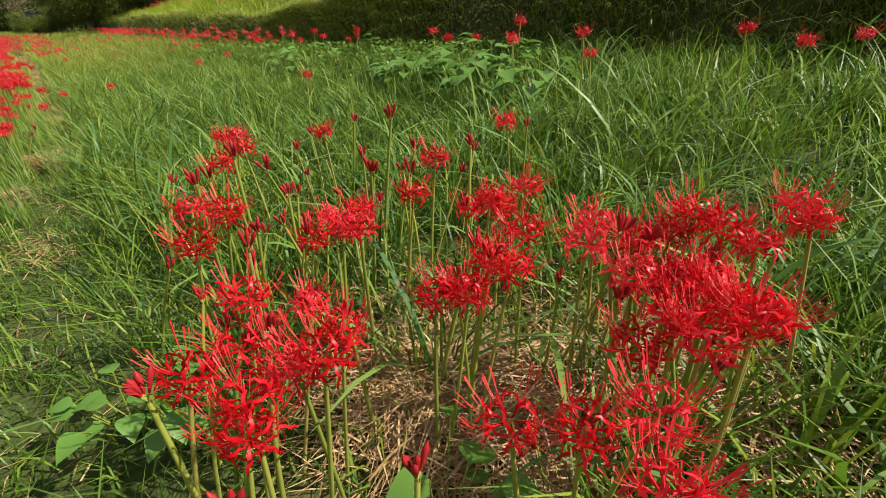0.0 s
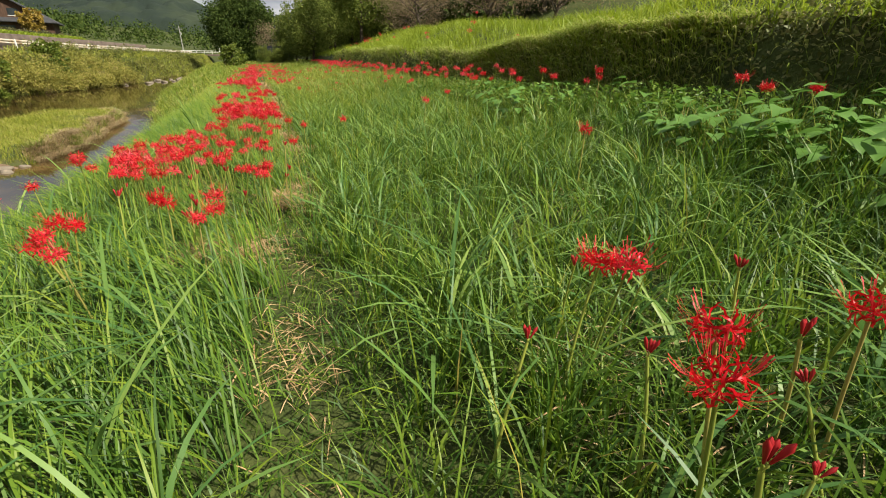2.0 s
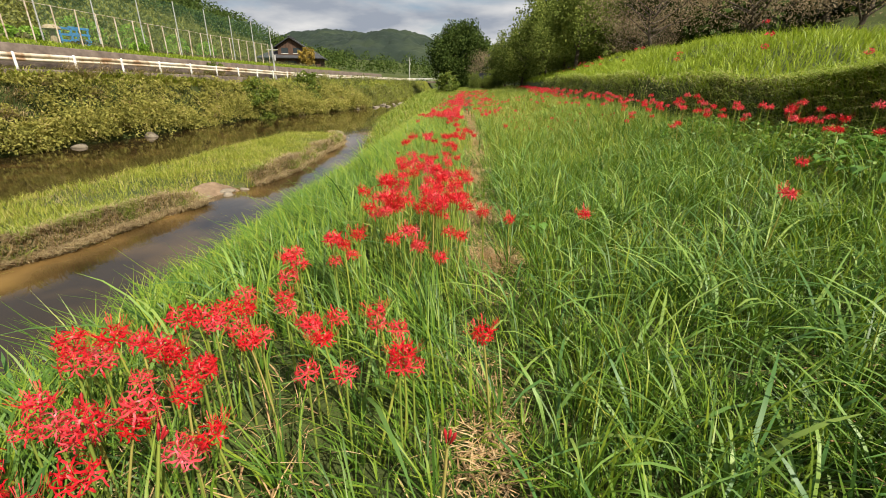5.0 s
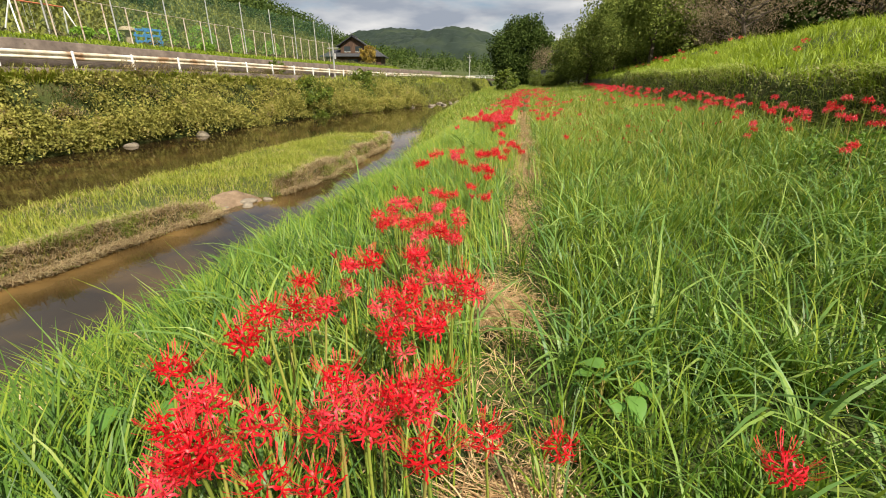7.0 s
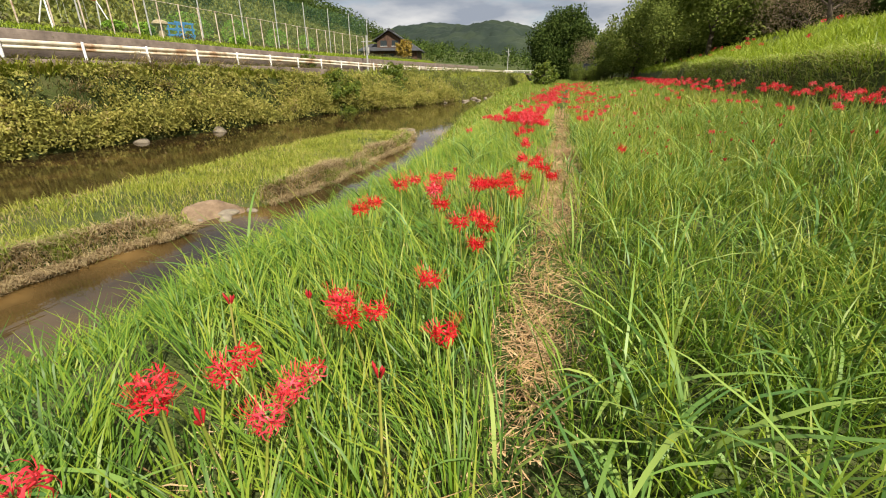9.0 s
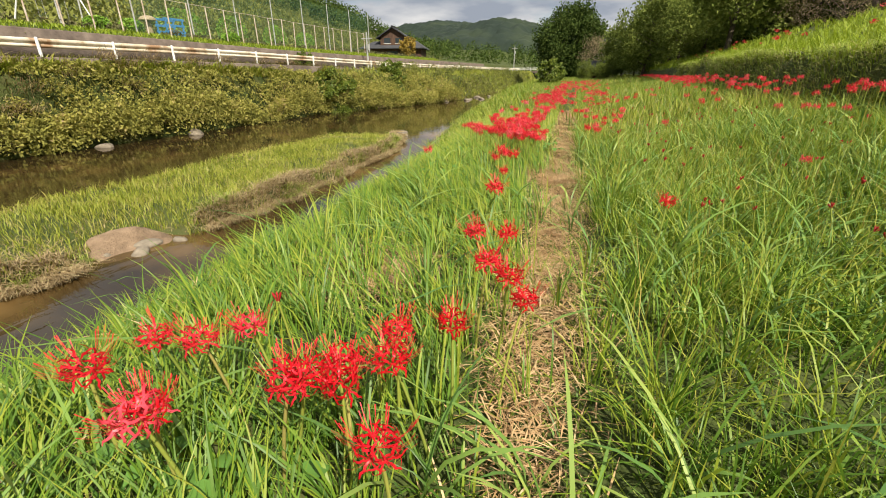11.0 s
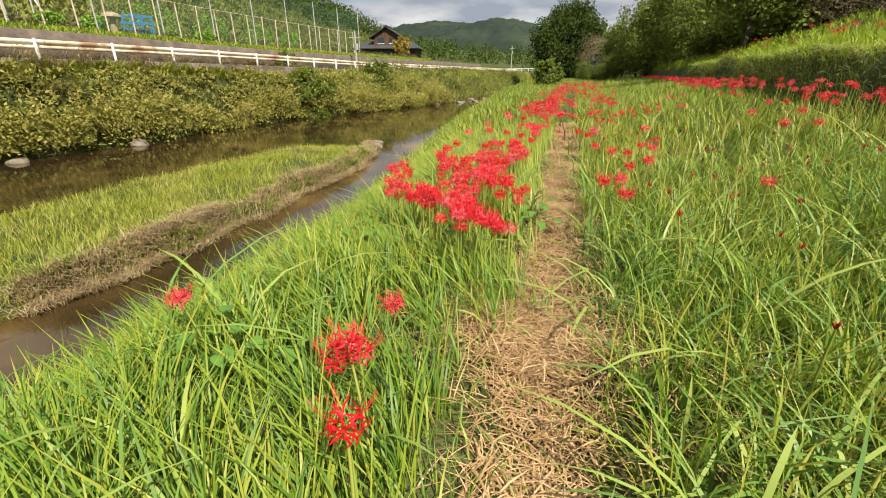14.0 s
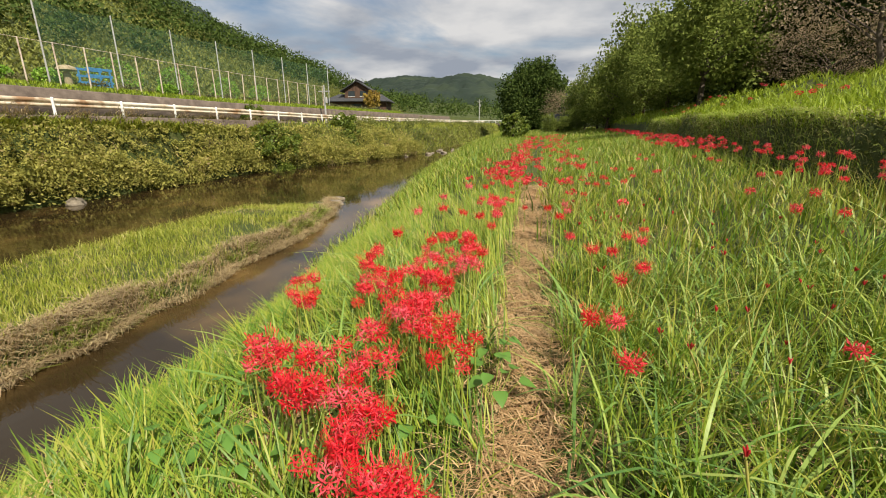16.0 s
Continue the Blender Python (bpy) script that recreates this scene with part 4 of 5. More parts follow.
def house(x, y, rot, sc=1.0):
    root = tagged(new("house"), "dark timber two-storey house with grey tiled roofs", "house")
    root.location, root.rotation_euler, root.scale = (x, y, float(land(x, y))), (0, 0, rot), (sc, sc, sc)
    part("ground_floor_wall", boxm((-8, -5, -1), (8, 5, 3.0), 0.03), M_WOOD, root)
    part("lower_roof", gable(bmesh.new(), -8, 8, -5, 5, 3.0, 2.0, 1.0), M_TILE, root)
    bm = bmesh.new()
    ends = [[bm.verts.new((x1, y1, z1)) for x1, z1 in ((-3.5, 2.9), (3.5, 2.9), (3.5, 5.9), (0, 8.0), (-3.5, 5.9))] for y1 in (-3.6, 3.6)]
    bm.faces.new(ends[0]); bm.faces.new(tuple(reversed(ends[1])))
    for k in range(5):
        bm.faces.new((ends[0][k], ends[1][k], ends[1][(k + 1) % 5], ends[0][(k + 1) % 5]))
    bmesh.ops.recalc_face_normals(bm, faces=bm.faces[:])
    part("upper_wall", bm, M_WOOD, root)
    bm = bmesh.new()
    for sx in (-1, 1):
        q = [bm.verts.new((sx * x1, y1, z1)) for x1, z1 in ((0, 8.12), (4.6, 5.36), (4.6, 5.6), (0, 8.36)) for y1 in (-4.4, 4.4)]
        for f in ((0, 1, 3, 2), (2, 3, 5, 4), (4, 5, 7, 6), (6, 7, 1, 0), (0, 2, 4, 6), (1, 7, 5, 3)):
            bm.faces.new([q[i] for i in f])
    bmesh.ops.recalc_face_normals(bm, faces=bm.faces[:])
    part("upper_roof", bm, M_TILE, root)
    part("ridge", boxm((-0.25, -4.5, 8.3), (0.25, 4.5, 8.62), 0.05), M_TILE, root)
    for cx, cz, w, y0 in ((-5, 1.5, 2.4, -5), (0, 1.5, 3.0, -5), (5, 1.5, 2.4, -5), (-1.6, 4.9, 1.8, -3.6), (1.6, 4.9, 1.8, -3.6)):
        wn = part("window", boxm((cx - w / 2, y0 - 0.04, cz - 0.7), (cx + w / 2, y0 + 0.02, cz + 0.7)), M_GLASS, root)
        part("frame", boxm((cx - w / 2 - 0.08, y0 - 0.07, cz - 0.8), (cx + w / 2 + 0.08, y0 - 0.045, cz - 0.7)), M_WHITE, wn)
    return root


house(-56, 128, 0.25, 0.95)
gold = stand(tree("persimmon_tree", "small golden-leaved tree beside the house", 5, 2.3, 3.0, 2.4, leafy("golden_leaves", [(0.1, (0.22, 0.17, 0.03)), (0.9, (0.45, 0.30, 0.05))], 0.3, 0.3), 80, 30, 0.4, 31), -48.5, 119)


def pavilion():
    root = tagged(new("pavilion"), "small dark open shelter with a tiled roof under trees", "pavilion")
    root.location, root.scale = (-2.9, 97, float(land(-2.9, 97))), (0.85, 0.85, 0.85)
    post = None
    for px_, py_ in ((-2.6, -2), (2.6, -2), (2.6, 2), (-2.6, 2)):
        if post is None:
            post = part("post", boxm((-0.09, -0.09, -0.2), (0.09, 0.09, 2.3), 0.01), M_WOOD, root)
            post.location = (px_, py_, 0)
        else:
            c = new("post", post.data); c.parent = root; c.location = (px_, py_, 0)
    part("roof", gable(bmesh.new(), -2.6, 2.6, -2, 2, 2.4, 1.3, 0.7), M_TILE, root)
    part("back_wall", boxm((-2.5, 1.9, 0), (2.5, 1.98, 2.3)), M_WOOD, root)


pavilion()


def bridge():
    root = tagged(new("bridge"), "low concrete bridge with a pale railing across the stream", "bridge")
    root.location = (-27, 152, 1.75)
    part("deck", boxm((-2, -2, -0.5), (24, 3, 0.0), 0.03), M_WALL, root)
    part("top_rail", boxm((-2, -1.9, 0.75), (24, -1.82, 0.9), 0.01), M_WHITE, root)
    part("lower_rail", boxm((-2, -1.9, 0.38), (24, -1.84, 0.46), 0.01), M_WHITE, root)
    p0 = part("post", boxm((-0.06, -1.93, 0), (0.06, -1.8, 0.9), 0.01), M_WHITE, root)
    for i in range(1, 14):
        c = new("post", p0.data); c.parent = root; c.location = (-1.8 + i * 1.95, 0, 0)
    part("pier", boxm((10, -1.2, -4), (11.2, 2.2, -0.5), 0.05), M_WALL, root)


bridge()


def utility_pole(x, y, h):
    root = tagged(new("utility_pole"), "slender grey concrete utility pole with a crossarm", "utility pole", "roadside poles")
    root.location = (x, y, float(land(x, y)))
    part("pole", rod(bmesh.new(), (0, 0, -0.3), (0, 0, h), 0.16, 0.10, 8), M_STEEL, root)
    part("crossarm", boxm((-0.9, -0.05, h - 0.9), (0.9, 0.05, h - 0.78), 0.01), M_STEEL, root)
    part("transformer", rod(bmesh.new(), (0.22, 0, h - 2.4), (0.22, 0, h - 1.6), 0.2, n=10), M_STEEL, root)


for q in ((-35.0, 74.0, 5.4), (-31.0, 165.0, 8.0), (-24.0, 190.0, 9.0), (-16, 175, 7.5)):
    utility_pole(*q)


def net_material():
    m = bpy.data.materials.new("green_net")
    m.use_nodes = True
    nt = m.node_tree
    b = nt.nodes["Principled BSDF"]
    b.inputs["Base Color"].default_value = (0.06, 0.14, 0.085, 1)
    b.inputs["Roughness"].default_value = 0.7
    tr = nt.nodes.new("ShaderNodeBsdfTransparent")
    ms = nt.nodes.new("ShaderNodeMixShader"); ms.inputs[0].default_value = 0.2
    nt.links.new(tr.outputs[0], ms.inputs[1]); nt.links.new(b.outputs[0], ms.inputs[2])
    nt.links.new(ms.outputs[0], nt.nodes["Material Output"].inputs["Surface"])
    return m


def ball_net():
    root = tagged(new("sports_net"), "tall green sports-ground net strung between steel poles", "net")
    root.location = (-40.6, 36.2, PARK_Z + 0.35)
    p0 = part("pole", rod(bmesh.new(), (0, 0, -0.5), (0, 0, 6.4), 0.07, 0.055, 8), M_STEEL, root)
    for i in range(1, 9):
        c = new("pole", p0.data); c.parent = root; c.location = (0, i * 6.1, -0.04 * i)
    n = 33
    ys = np.linspace(6.1, 48.8, n)
    sag = 0.25 * np.abs(np.sin(ys / 6.1 * np.pi))
    co = np.concatenate([np.stack([np.zeros(n), ys, np.full(n, 0.3)], 1), np.stack([0.1 * np.sin(ys), ys, 6.3 - sag - 0.04 * ys / 6.1], 1)])
    i = np.arange(n - 1)[:, None]
    put("net", mesh_np("net", co, [i + np.array([0, 1, n + 1, n])]), net_material(), root, "fine dark-green netting")


ball_net()


def swing():
    root = tagged(new("swing_frame"), "playground swing frame with a faded red beam and white legs", "swing")
    root.location = (-41.3, 34.2, float(land(-41.3, 36)))
    part("beam", rod(bmesh.new(), (0, 0.2, 2.45), (0, 4.2, 2.45), 0.06, n=8), M_ORANGE, root)
    for yy in (0.2, 4.2):
        for dx in (-0.9, 0.9):
            part("leg", rod(bmesh.new(), (dx, yy + (0.5 if yy > 1 else -0.5), -0.2), (0, yy, 2.45), 0.055, n=8), M_WHITE, root)
    for yy in (1.3, 2.9):
        st = part("seat", boxm((-0.1, yy - 0.25, 0.5), (0.1, yy + 0.25, 0.55), 0.01), M_WOOD, root)
        for o in (-0.22, 0.22):
            part("chain", rod(bmesh.new(), (0, yy + o, 0.5), (0, yy + o, 2.45), 0.012, n=5), M_STEEL, st)


swing()


def play_house():
    root = tagged(new("climbing_frame"), "small blue playground climbing house beyond the fence", "climbing frame")
    root.location, root.scale = (-42, 46.1, float(land(-42, 46.5))), (1.0, 1.1, 0.92)
    for a in (0, 1.7):
        for b in (-0.6, 0.6):
            part("post", boxm((b - 0.06, a - 0.06, -0.1), (b + 0.06, a + 0.06, 1.75), 0.01), M_BLUE, root)
    for zz in (0.45, 1.05, 1.65):
        for b in (-0.6, 0.6):
            part("rail", boxm((b - 0.04, -0.2, zz), (b + 0.04, 1.9, zz + 0.22), 0.01), M_BLUE, root)
    part("panel", boxm((0.66, 0.2, 0.0), (0.72, 1.5, 0.7), 0.01), M_BLUE, root)
    r2 = tagged(new("toadstool_seat"), "cream toadstool-shaped playground figure", "play figure")
    r2.location = (-42, 44.7, float(land(-42, 44.7)))
    part("stalk", rod(bmesh.new(), (0, 0, -0.1), (0, 0, 1.2), 0.3, 0.24, 12), M_CREAM, r2)
    bm = bmesh.new()
    bmesh.ops.create_uvsphere(bm, u_segments=16, v_segments=8, radius=0.75)
    for v in bm.verts:
        v.co.z = v.co.z * 0.55 + 1.35 if v.co.z > 0 else 1.35 + v.co.z * 0.15
    part("cap", bm, M_CREAM, r2)


play_house()


def hedges():
    global rng
    rng = np.random.default_rng(77)
    mat = leafy("clipped_hedge", [(0.1, (0.11, 0.23, 0.02)), (0.6, (0.23, 0.40, 0.04)), (0.95, (0.36, 0.50, 0.08))], 0.3, 0.3)
    for k, (x, y, l, h) in enumerate(((-46, 52, 6.5, 3.4), (-47, 60.5, 5.0, 3.6), (-46.5, 68, 4.6, 3.2), (-46.5, 75, 4.4, 2.8), (-40.0, 38.5, 1.8, 1.1), (-44.2, 44.6, 2.2, 1.5), (-39.4, 52, 1.8, 1.1))):
        n = 1100
        d = rng.normal(0, 1, (n, 3)); d /= np.linalg.norm(d, axis=1)[:, None]
        c = d * rng.uniform(0.86, 1.04, (n, 1)) * np.array([0.9, l / 2, h / 2]) + np.array([0, 0, h * 0.5])
        co, f = leaf_cards(c, rng.uniform(0.15, 0.3, n))
        ob = put("hedge", mesh_np("hedge", co, f), mat, None, "rounded clipped bright-green hedge in the park", "hedge", "park hedges")
        ob.location = (x, y, float(land(x, y)))


hedges()


def park_shrubs():
    global rng
    rng = np.random.default_rng(78)
    n, per = 620, 45
    y = rng.uniform(26, 110, n)
    x = -39.0 - 22 * rng.random(n) ** 1.2
    h = rng.uniform(0.3, 1.0, n) * (0.6 + 0.02 * (-39 - x))
    d = rng.normal(0, 1, (n * per, 3)); d /= np.linalg.norm(d, axis=1)[:, None]
    c = np.repeat(np.stack([x, y, land(x, y) + h * 0.6], 1), per, 0) + d * np.repeat(h, per)[:, None] * np.array([1.0, 1.0, 0.75]) * rng.uniform(0.4, 1, (n * per, 1))
    co, f = leaf_cards(c, rng.uniform(0.15, 0.35, n * per))
    put("park_shrubs", mesh_np("park_shrubs", co, f), M_PARK, None, "unkempt olive shrubs and weeds in the park behind the fence", "shrubs", kind="stuff")
    p = scatter(12000, -38.6, -36.7, 18, 110)
    grass("wall_top_grass", p, 0.35, 0.05, 0.5, 0.25, 2, M_LIGHT_GRASS, "yellow-green grass along the top of the wall")


park_shrubs()


def stones():
    r = random.Random(12)

    def stone(x, y, z, s, flat=0.5):
        bm = bmesh.new()
        bmesh.ops.create_icosphere(bm, subdivisions=3, radius=1)
        o = Vector((r.uniform(0, 9), r.uniform(0, 9), r.uniform(0, 9)))
        for v in bm.verts:
            k = 1 + 0.35 * noise.noise(v.co * 0.9 + o) + 0.1 * noise.noise(v.co * 2.5 + o)
            v.co = Vector((v.co.x * k * s, v.co.y * k * s * 0.75, v.co.z * k * s * flat))
        me = bpy.data.meshes.new("stone"); bm.to_mesh(me); bm.free()
        ob = put("stone", me, M_STONE, None, "smooth grey-brown river stone at the water's edge", "stone", "stream stones")
        for p in ob.data.polygons:
            p.use_smooth = True
        ob.location, ob.rotation_euler = (x, y, z), (r.uniform(-0.2, 0.2), r.uniform(-0.2, 0.2), r.uniform(0, 6))

    for x, y, s in ((-8.1, 15.95, 0.2), (-8.35, 16.3, 0.24), (-8.55, 15.6, 0.12), (-8.0, 16.7, 0.14), (-10.4, 32.6, 0.35), (-10.9, 33.6, 0.3), (-10.1, 31.7, 0.22), (-21.5, 29.5, 0.5), (-21.7, 24.6, 0.36),
                    (-22.6, 47.5, 0.35), (-17.9, 61, 0.3), (-16.6, 65, 0.45), (-15.6, 68, 0.4), (-17.2, 71.5, 0.5), (-15.3, 74.5, 0.42), (-16.0, 79, 0.4), (-16.9, 67.4, 0.25), (-15.2, 71, 0.3), (-16.5, 75.5, 0.28), (-22.6, 34, 0.2), (-23.3, 40, 0.25)):
        stone(x, y, WATER + s * 0.02, s)


stones()


def sand_bar():
    m = noisy("pale_silt", [(0.3, (0.12, 0.08, 0.05)), (0.5, (0.22, 0.15, 0.095)), (0.7, (0.33, 0.235, 0.155))], 3, 9, bump=0.9, bump_scale=30)
    n = 28
    u, v = np.meshgrid(np.linspace(-1, 1, n), np.linspace(-1, 1, n))
    x, y = -8.45 + u * 0.48 + 0.12 * np.sin(v * 3), 16.15 + v * 0.75
    hgt = 0.38 * sm((-u + 0.95) / 1.9) * np.clip(1.15 - v ** 2 + 0.25 * vnoise(x, y, 3, 2), 0, 1) - 0.08 + 0.035 * vnoise(x, y, 6)
    z = np.maximum(WATER + hgt, land(x, y) * 0 + WATER - 0.2)
    co = np.stack([x, y, z], -1).reshape(-1, 3)
    i = (np.arange(n - 1)[:, None] * n + np.arange(n - 1)[None]).reshape(-1, 1)
    me = mesh_np("sand_bar", co, [i + np.array([0, 1, n + 1, n])])
    put("sand_bar", me, m, None, "bare pinkish silt bank on the islet edge", "bank", kind="structure")


sand_bar()

# ---- red spider lilies ----


def ribbon(path, width, side):
    """Vertices and quads of a ribbon along k x 3 points, with k widths, spread along side."""
    k = len(path)
    co = np.concatenate([path - side * width[:, None], path + side * width[:, None]])
    q = np.array([[i, i + 1, k + i + 1, k + i] for i in range(k - 1)])
    return co, q


def join(pieces, hub=None):
    """One mesh of ribbons; with a hub, each ribbon's foot runs down to that point."""
    cs, fs, off = [], [], 0
    if hub is not None:
        cs.append(np.array([hub])); off = 1
        for co, q in pieces:
            k = len(co) // 2
            fs.append(np.array([[0, off, off + k, off + k]])); off += len(co)
        fs = [np.concatenate(fs)[:, :3]]
        off = 1
    for co, q in pieces:
        cs.append(co); fs.append(q + off); off += len(co)
    if hub is not None:
        return np.concatenate(cs), [fs[0], np.concatenate(fs[1:])]
    return np.concatenate(cs), [np.concatenate(fs)]


def basis(d):
    u = np.cross(d, [0.3, 0.2, 0.93]); u /= np.linalg.norm(u)
    return u, np.cross(d, u)


def umbel(seed, top, florets=8, seg=6, opened=1.0, k0=0.70):
    r = np.random.default_rng(seed)
    petals, stamens = [], []
    for i in range(florets):
        az = 2 * np.pi * i / florets + r.normal(0, 0.15)
        el = r.uniform(-0.12, 0.38)
        d = np.array([np.cos(az) * np.cos(el), np.sin(az) * np.cos(el), np.sin(el)])
        u, v = basis(d)
        b = top + d * 0.03 * k0
        for k in range(6):
            ph = k * np.pi / 3 + r.normal(0, 0.12)
            e = np.cos(ph) * u + np.sin(ph) * v
            th = np.linspace(0.35, (2.45 + r.normal(0, 0.45)) * opened, seg + 1)
            ds = r.uniform(0.054, 0.070) * k0 / seg
            step = (np.cos(th)[:, None] * d + np.sin(th)[:, None] * e) * ds
            p = b + np.cumsum(step, 0)
            t = np.linspace(0, 1, seg + 1)
            w = 0.0024 * np.sin(np.pi * (0.12 + 0.82 * t)) + 0.0006
            side = np.cross(d, e)
            p = p + side * (0.002 * np.sin(t * 14 + k))[:, None]
            petals.append(ribbon(p, w, side))
        for k in range(6):
            ph = r.uniform(0, 6.28)
            e = np.cos(ph) * u + np.sin(ph) * v
            dd = d + e * r.uniform(0.1, 0.45)
            L = r.uniform(0.055, 0.085) * k0
            t = np.linspace(0, 1, 5)
            p = b + dd * (L * t)[:, None] + np.array([0, 0, 1]) * (0.03 * t ** 3)[:, None]
            stamens.append(ribbon(p, np.array([0.0005, 0.00045, 0.0004, 0.0004, 0.0013]), np.cross(dd, [0.1, 0.2, 1])))
    return join(petals, top), join(stamens, top)


def stalk_mesh(h, bend, r=0.0048, n=6):
    t = np.linspace(0, 1, 6)
    c = np.stack([bend[0] * t ** 2, bend[1] * t ** 2, h * t], 1)
    a = np.arange(n) * 2 * np.pi / n
    co = (c[:, None] + r * (1.15 - 0.3 * t)[:, None, None] * np.stack([np.cos(a), np.sin(a), 0 * a], 1)[None]).reshape(-1, 3)
    q = np.array([[i * n + j, i * n + (j + 1) % n, (i + 1) * n + (j + 1) % n, (i + 1) * n + j] for i in range(5) for j in range(n)])
    return co, q, c[-1]


def spindle(base, d, length, r, n=5):
    u, v = basis(d)
    a = np.arange(n) * 2 * np.pi / n
    ring = np.cos(a)[:, None] * u + np.sin(a)[:, None] * v
    lv = ((0, 0.35), (0.3, 0.6), (0.75, 1.0), (1.0, 0.15))
    co = np.concatenate([base + d * (length * t) + ring * (r * k) for t, k in lv])
    q = np.array([[i * n + j, i * n + (j + 1) % n, (i + 1) * n + (j + 1) % n, (i + 1) * n + j] for i in range(3) for j in range(n)])
    return co, q


LILIES, BUDS = [], []


def lily(seed, low, high, size=0.74):
    r = random.Random(seed)
    root = tagged(new("spider_lily"), "red spider lily in full bloom on a leafless green stalk", "flower", "red spider lilies")
    h = r.uniform(low, high)
    co, q, top = stalk_mesh(h, (r.uniform(-0.05, 0.05), r.uniform(-0.05, 0.05)))
    root["head"] = tuple(float(v) for v in top)
    put("stalk", mesh_np("stalk", co, [q]), M_STEM, root)
    pet, sta = umbel(seed, top, r.choice((7, 8, 8, 9)), k0=size)
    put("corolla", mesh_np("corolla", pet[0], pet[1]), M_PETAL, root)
    put("stamen_tuft", mesh_np("stamen_tuft", sta[0], sta[1]), M_STAMEN, root, kind="stuff")
    return root


def bud(seed, k=1.0):
    r = random.Random(seed)
    g = np.random.default_rng(seed)
    root = tagged(new("lily_bud"), "spider lily with closed dark-red buds on a yellow-green stalk", "flower bud", "spider lily buds")
    h = r.uniform(0.36, 0.46)
    co, q, top = stalk_mesh(h, (r.uniform(-0.06, 0.06), r.uniform(-0.06, 0.06)), 0.0042)
    put("stalk", mesh_np("stalk", co, [q]), M_STEM, root)
    ps, feet = [], []
    for i in range(r.choice((4, 5, 6))):
        az = g.uniform(0, 6.28); sp = g.uniform(0.15, 0.6)
        d = np.array([np.cos(az) * sp, np.sin(az) * sp, 1.0]); d /= np.linalg.norm(d)
        feet.append(spindle(top - d * 0.004, d, 0.022 * k, 0.003 * k))
        ps.append(spindle(top + d * 0.016 * k, d, g.uniform(0.035, 0.055) * k, 0.0062 * k))
    for b, f in zip(ps, feet):
        o = put("bud", mesh_np("bud", b[0], [b[1]]), M_BUD, root)
        put("bud_stalk", mesh_np("bud_stalk", f[0], [f[1]]), M_STEM, o)
    return root


def plant_out(kinds, spots, lift=1.0, tilt=0.12, seed=0):
    """Stand a copy of one of kinds at every (x, y); the first use of a kind moves the original."""
    r = random.Random(seed)
    for x, y in spots:
        k = r.randrange(len(kinds))
        ob, used = kinds[k]
        sc = r.uniform(0.86, 1.1) * lift
        m = Matrix.LocRotScale((x, y, float(land(x, y)) - 0.01), Euler((r.gauss(0, tilt), r.gauss(0, tilt), r.uniform(0, 6.28))), Vector((sc, sc, sc * r.uniform(0.95, 1.06))))
        if used:
            copy_thing(ob, pose(0, 0, 0)).matrix_basis = m
        else:
            ob.matrix_basis = m
            kinds[k][1] = True


def bloom(kinds, heads, height, seed, more=0.0, spread=0.06):
    """Stand a lily under every head place (x, y), its flower height above the ground; more: the share that has a neighbour close by."""
    r = random.Random(seed)
    spots = []
    for x, y in heads:
        spots.append((x, y))
        if r.random() < more:
            spots.append((x + r.gauss(0, spread), y + r.gauss(0, spread)))
    for x, y in spots:
        kind = r.choice(kinds)
        ob, used = kind
        top = Vector(ob["head"])
        sc = height * r.uniform(0.94, 1.05) / top.z
        turn = Euler((r.gauss(0, 0.1), r.gauss(0, 0.1), r.uniform(0, 6.28)))
        reach = turn.to_matrix() @ (top * sc)
        bx, by = x - reach.x, y - reach.y
        m = Matrix.LocRotScale((bx, by, float(land(bx, by)) - 0.01), turn, Vector((sc, sc, sc)))
        if used:
            copy_thing(ob, pose(0, 0, 0)).matrix_basis = m
        else:
            ob.matrix_basis = m
            kind[1] = True


LILIES = [[lily(100 + i, 0.38, 0.46), False] for i in range(7)]
TALL = [[lily(120 + i, 0.52, 0.60, 0.74), False] for i in range(7)]
BUDS = [[bud(200 + i, 0.72), False] for i in range(5)]
SMALL_BUDS = [[bud(220 + i, 0.6), False] for i in range(5)]
# places of the flower heads
BED_START = [(0.85, 1.36), (0.83, 0.94), (0.71, 0.82), (0.51, 0.30), (0.59, 0.23), (0.48, 0.12), (0.74, -0.02), (0.83, -0.12), (1.17, 0.86), (0.91, 0.03), (1.28, 0.15), (1.05, -0.05), (1.20, -0.13), (1.19, -0.23), (1.41, -0.17), (1.16, -0.39), (1.74, 0.26), (0.84, -0.44), (0.89, -0.49), (0.99, -0.45), (1.01, -0.50), (0.51, -0.21), (0.62, -0.28), (0.64, -0.39), (0.51, -0.39), (0.52, -0.46), (0.46, -0.32), (0.37, -0.37), (0.43, -0.52), (0.41, -0.56)]
BED_START_EAST = [(1.27, -0.52), (1.14, -0.59), (1.25, -0.64), (1.34, -0.68), (1.35, -0.71), (1.33, -0.78), (1.22, -0.74), (1.24, -0.80), (1.39, -0.83), (1.50, -0.85), (1.47, -0.89), (1.12, -0.72), (1.15, -0.78), (1.17, -0.84), (1.16, -0.90), (1.02, -0.80), (1.07, -0.83), (1.05, -0.89), (1.12, -0.93), (0.73, -0.77), (0.80, -0.85), (0.88, -0.91), (0.77, -0.98), (0.78, -1.01)]
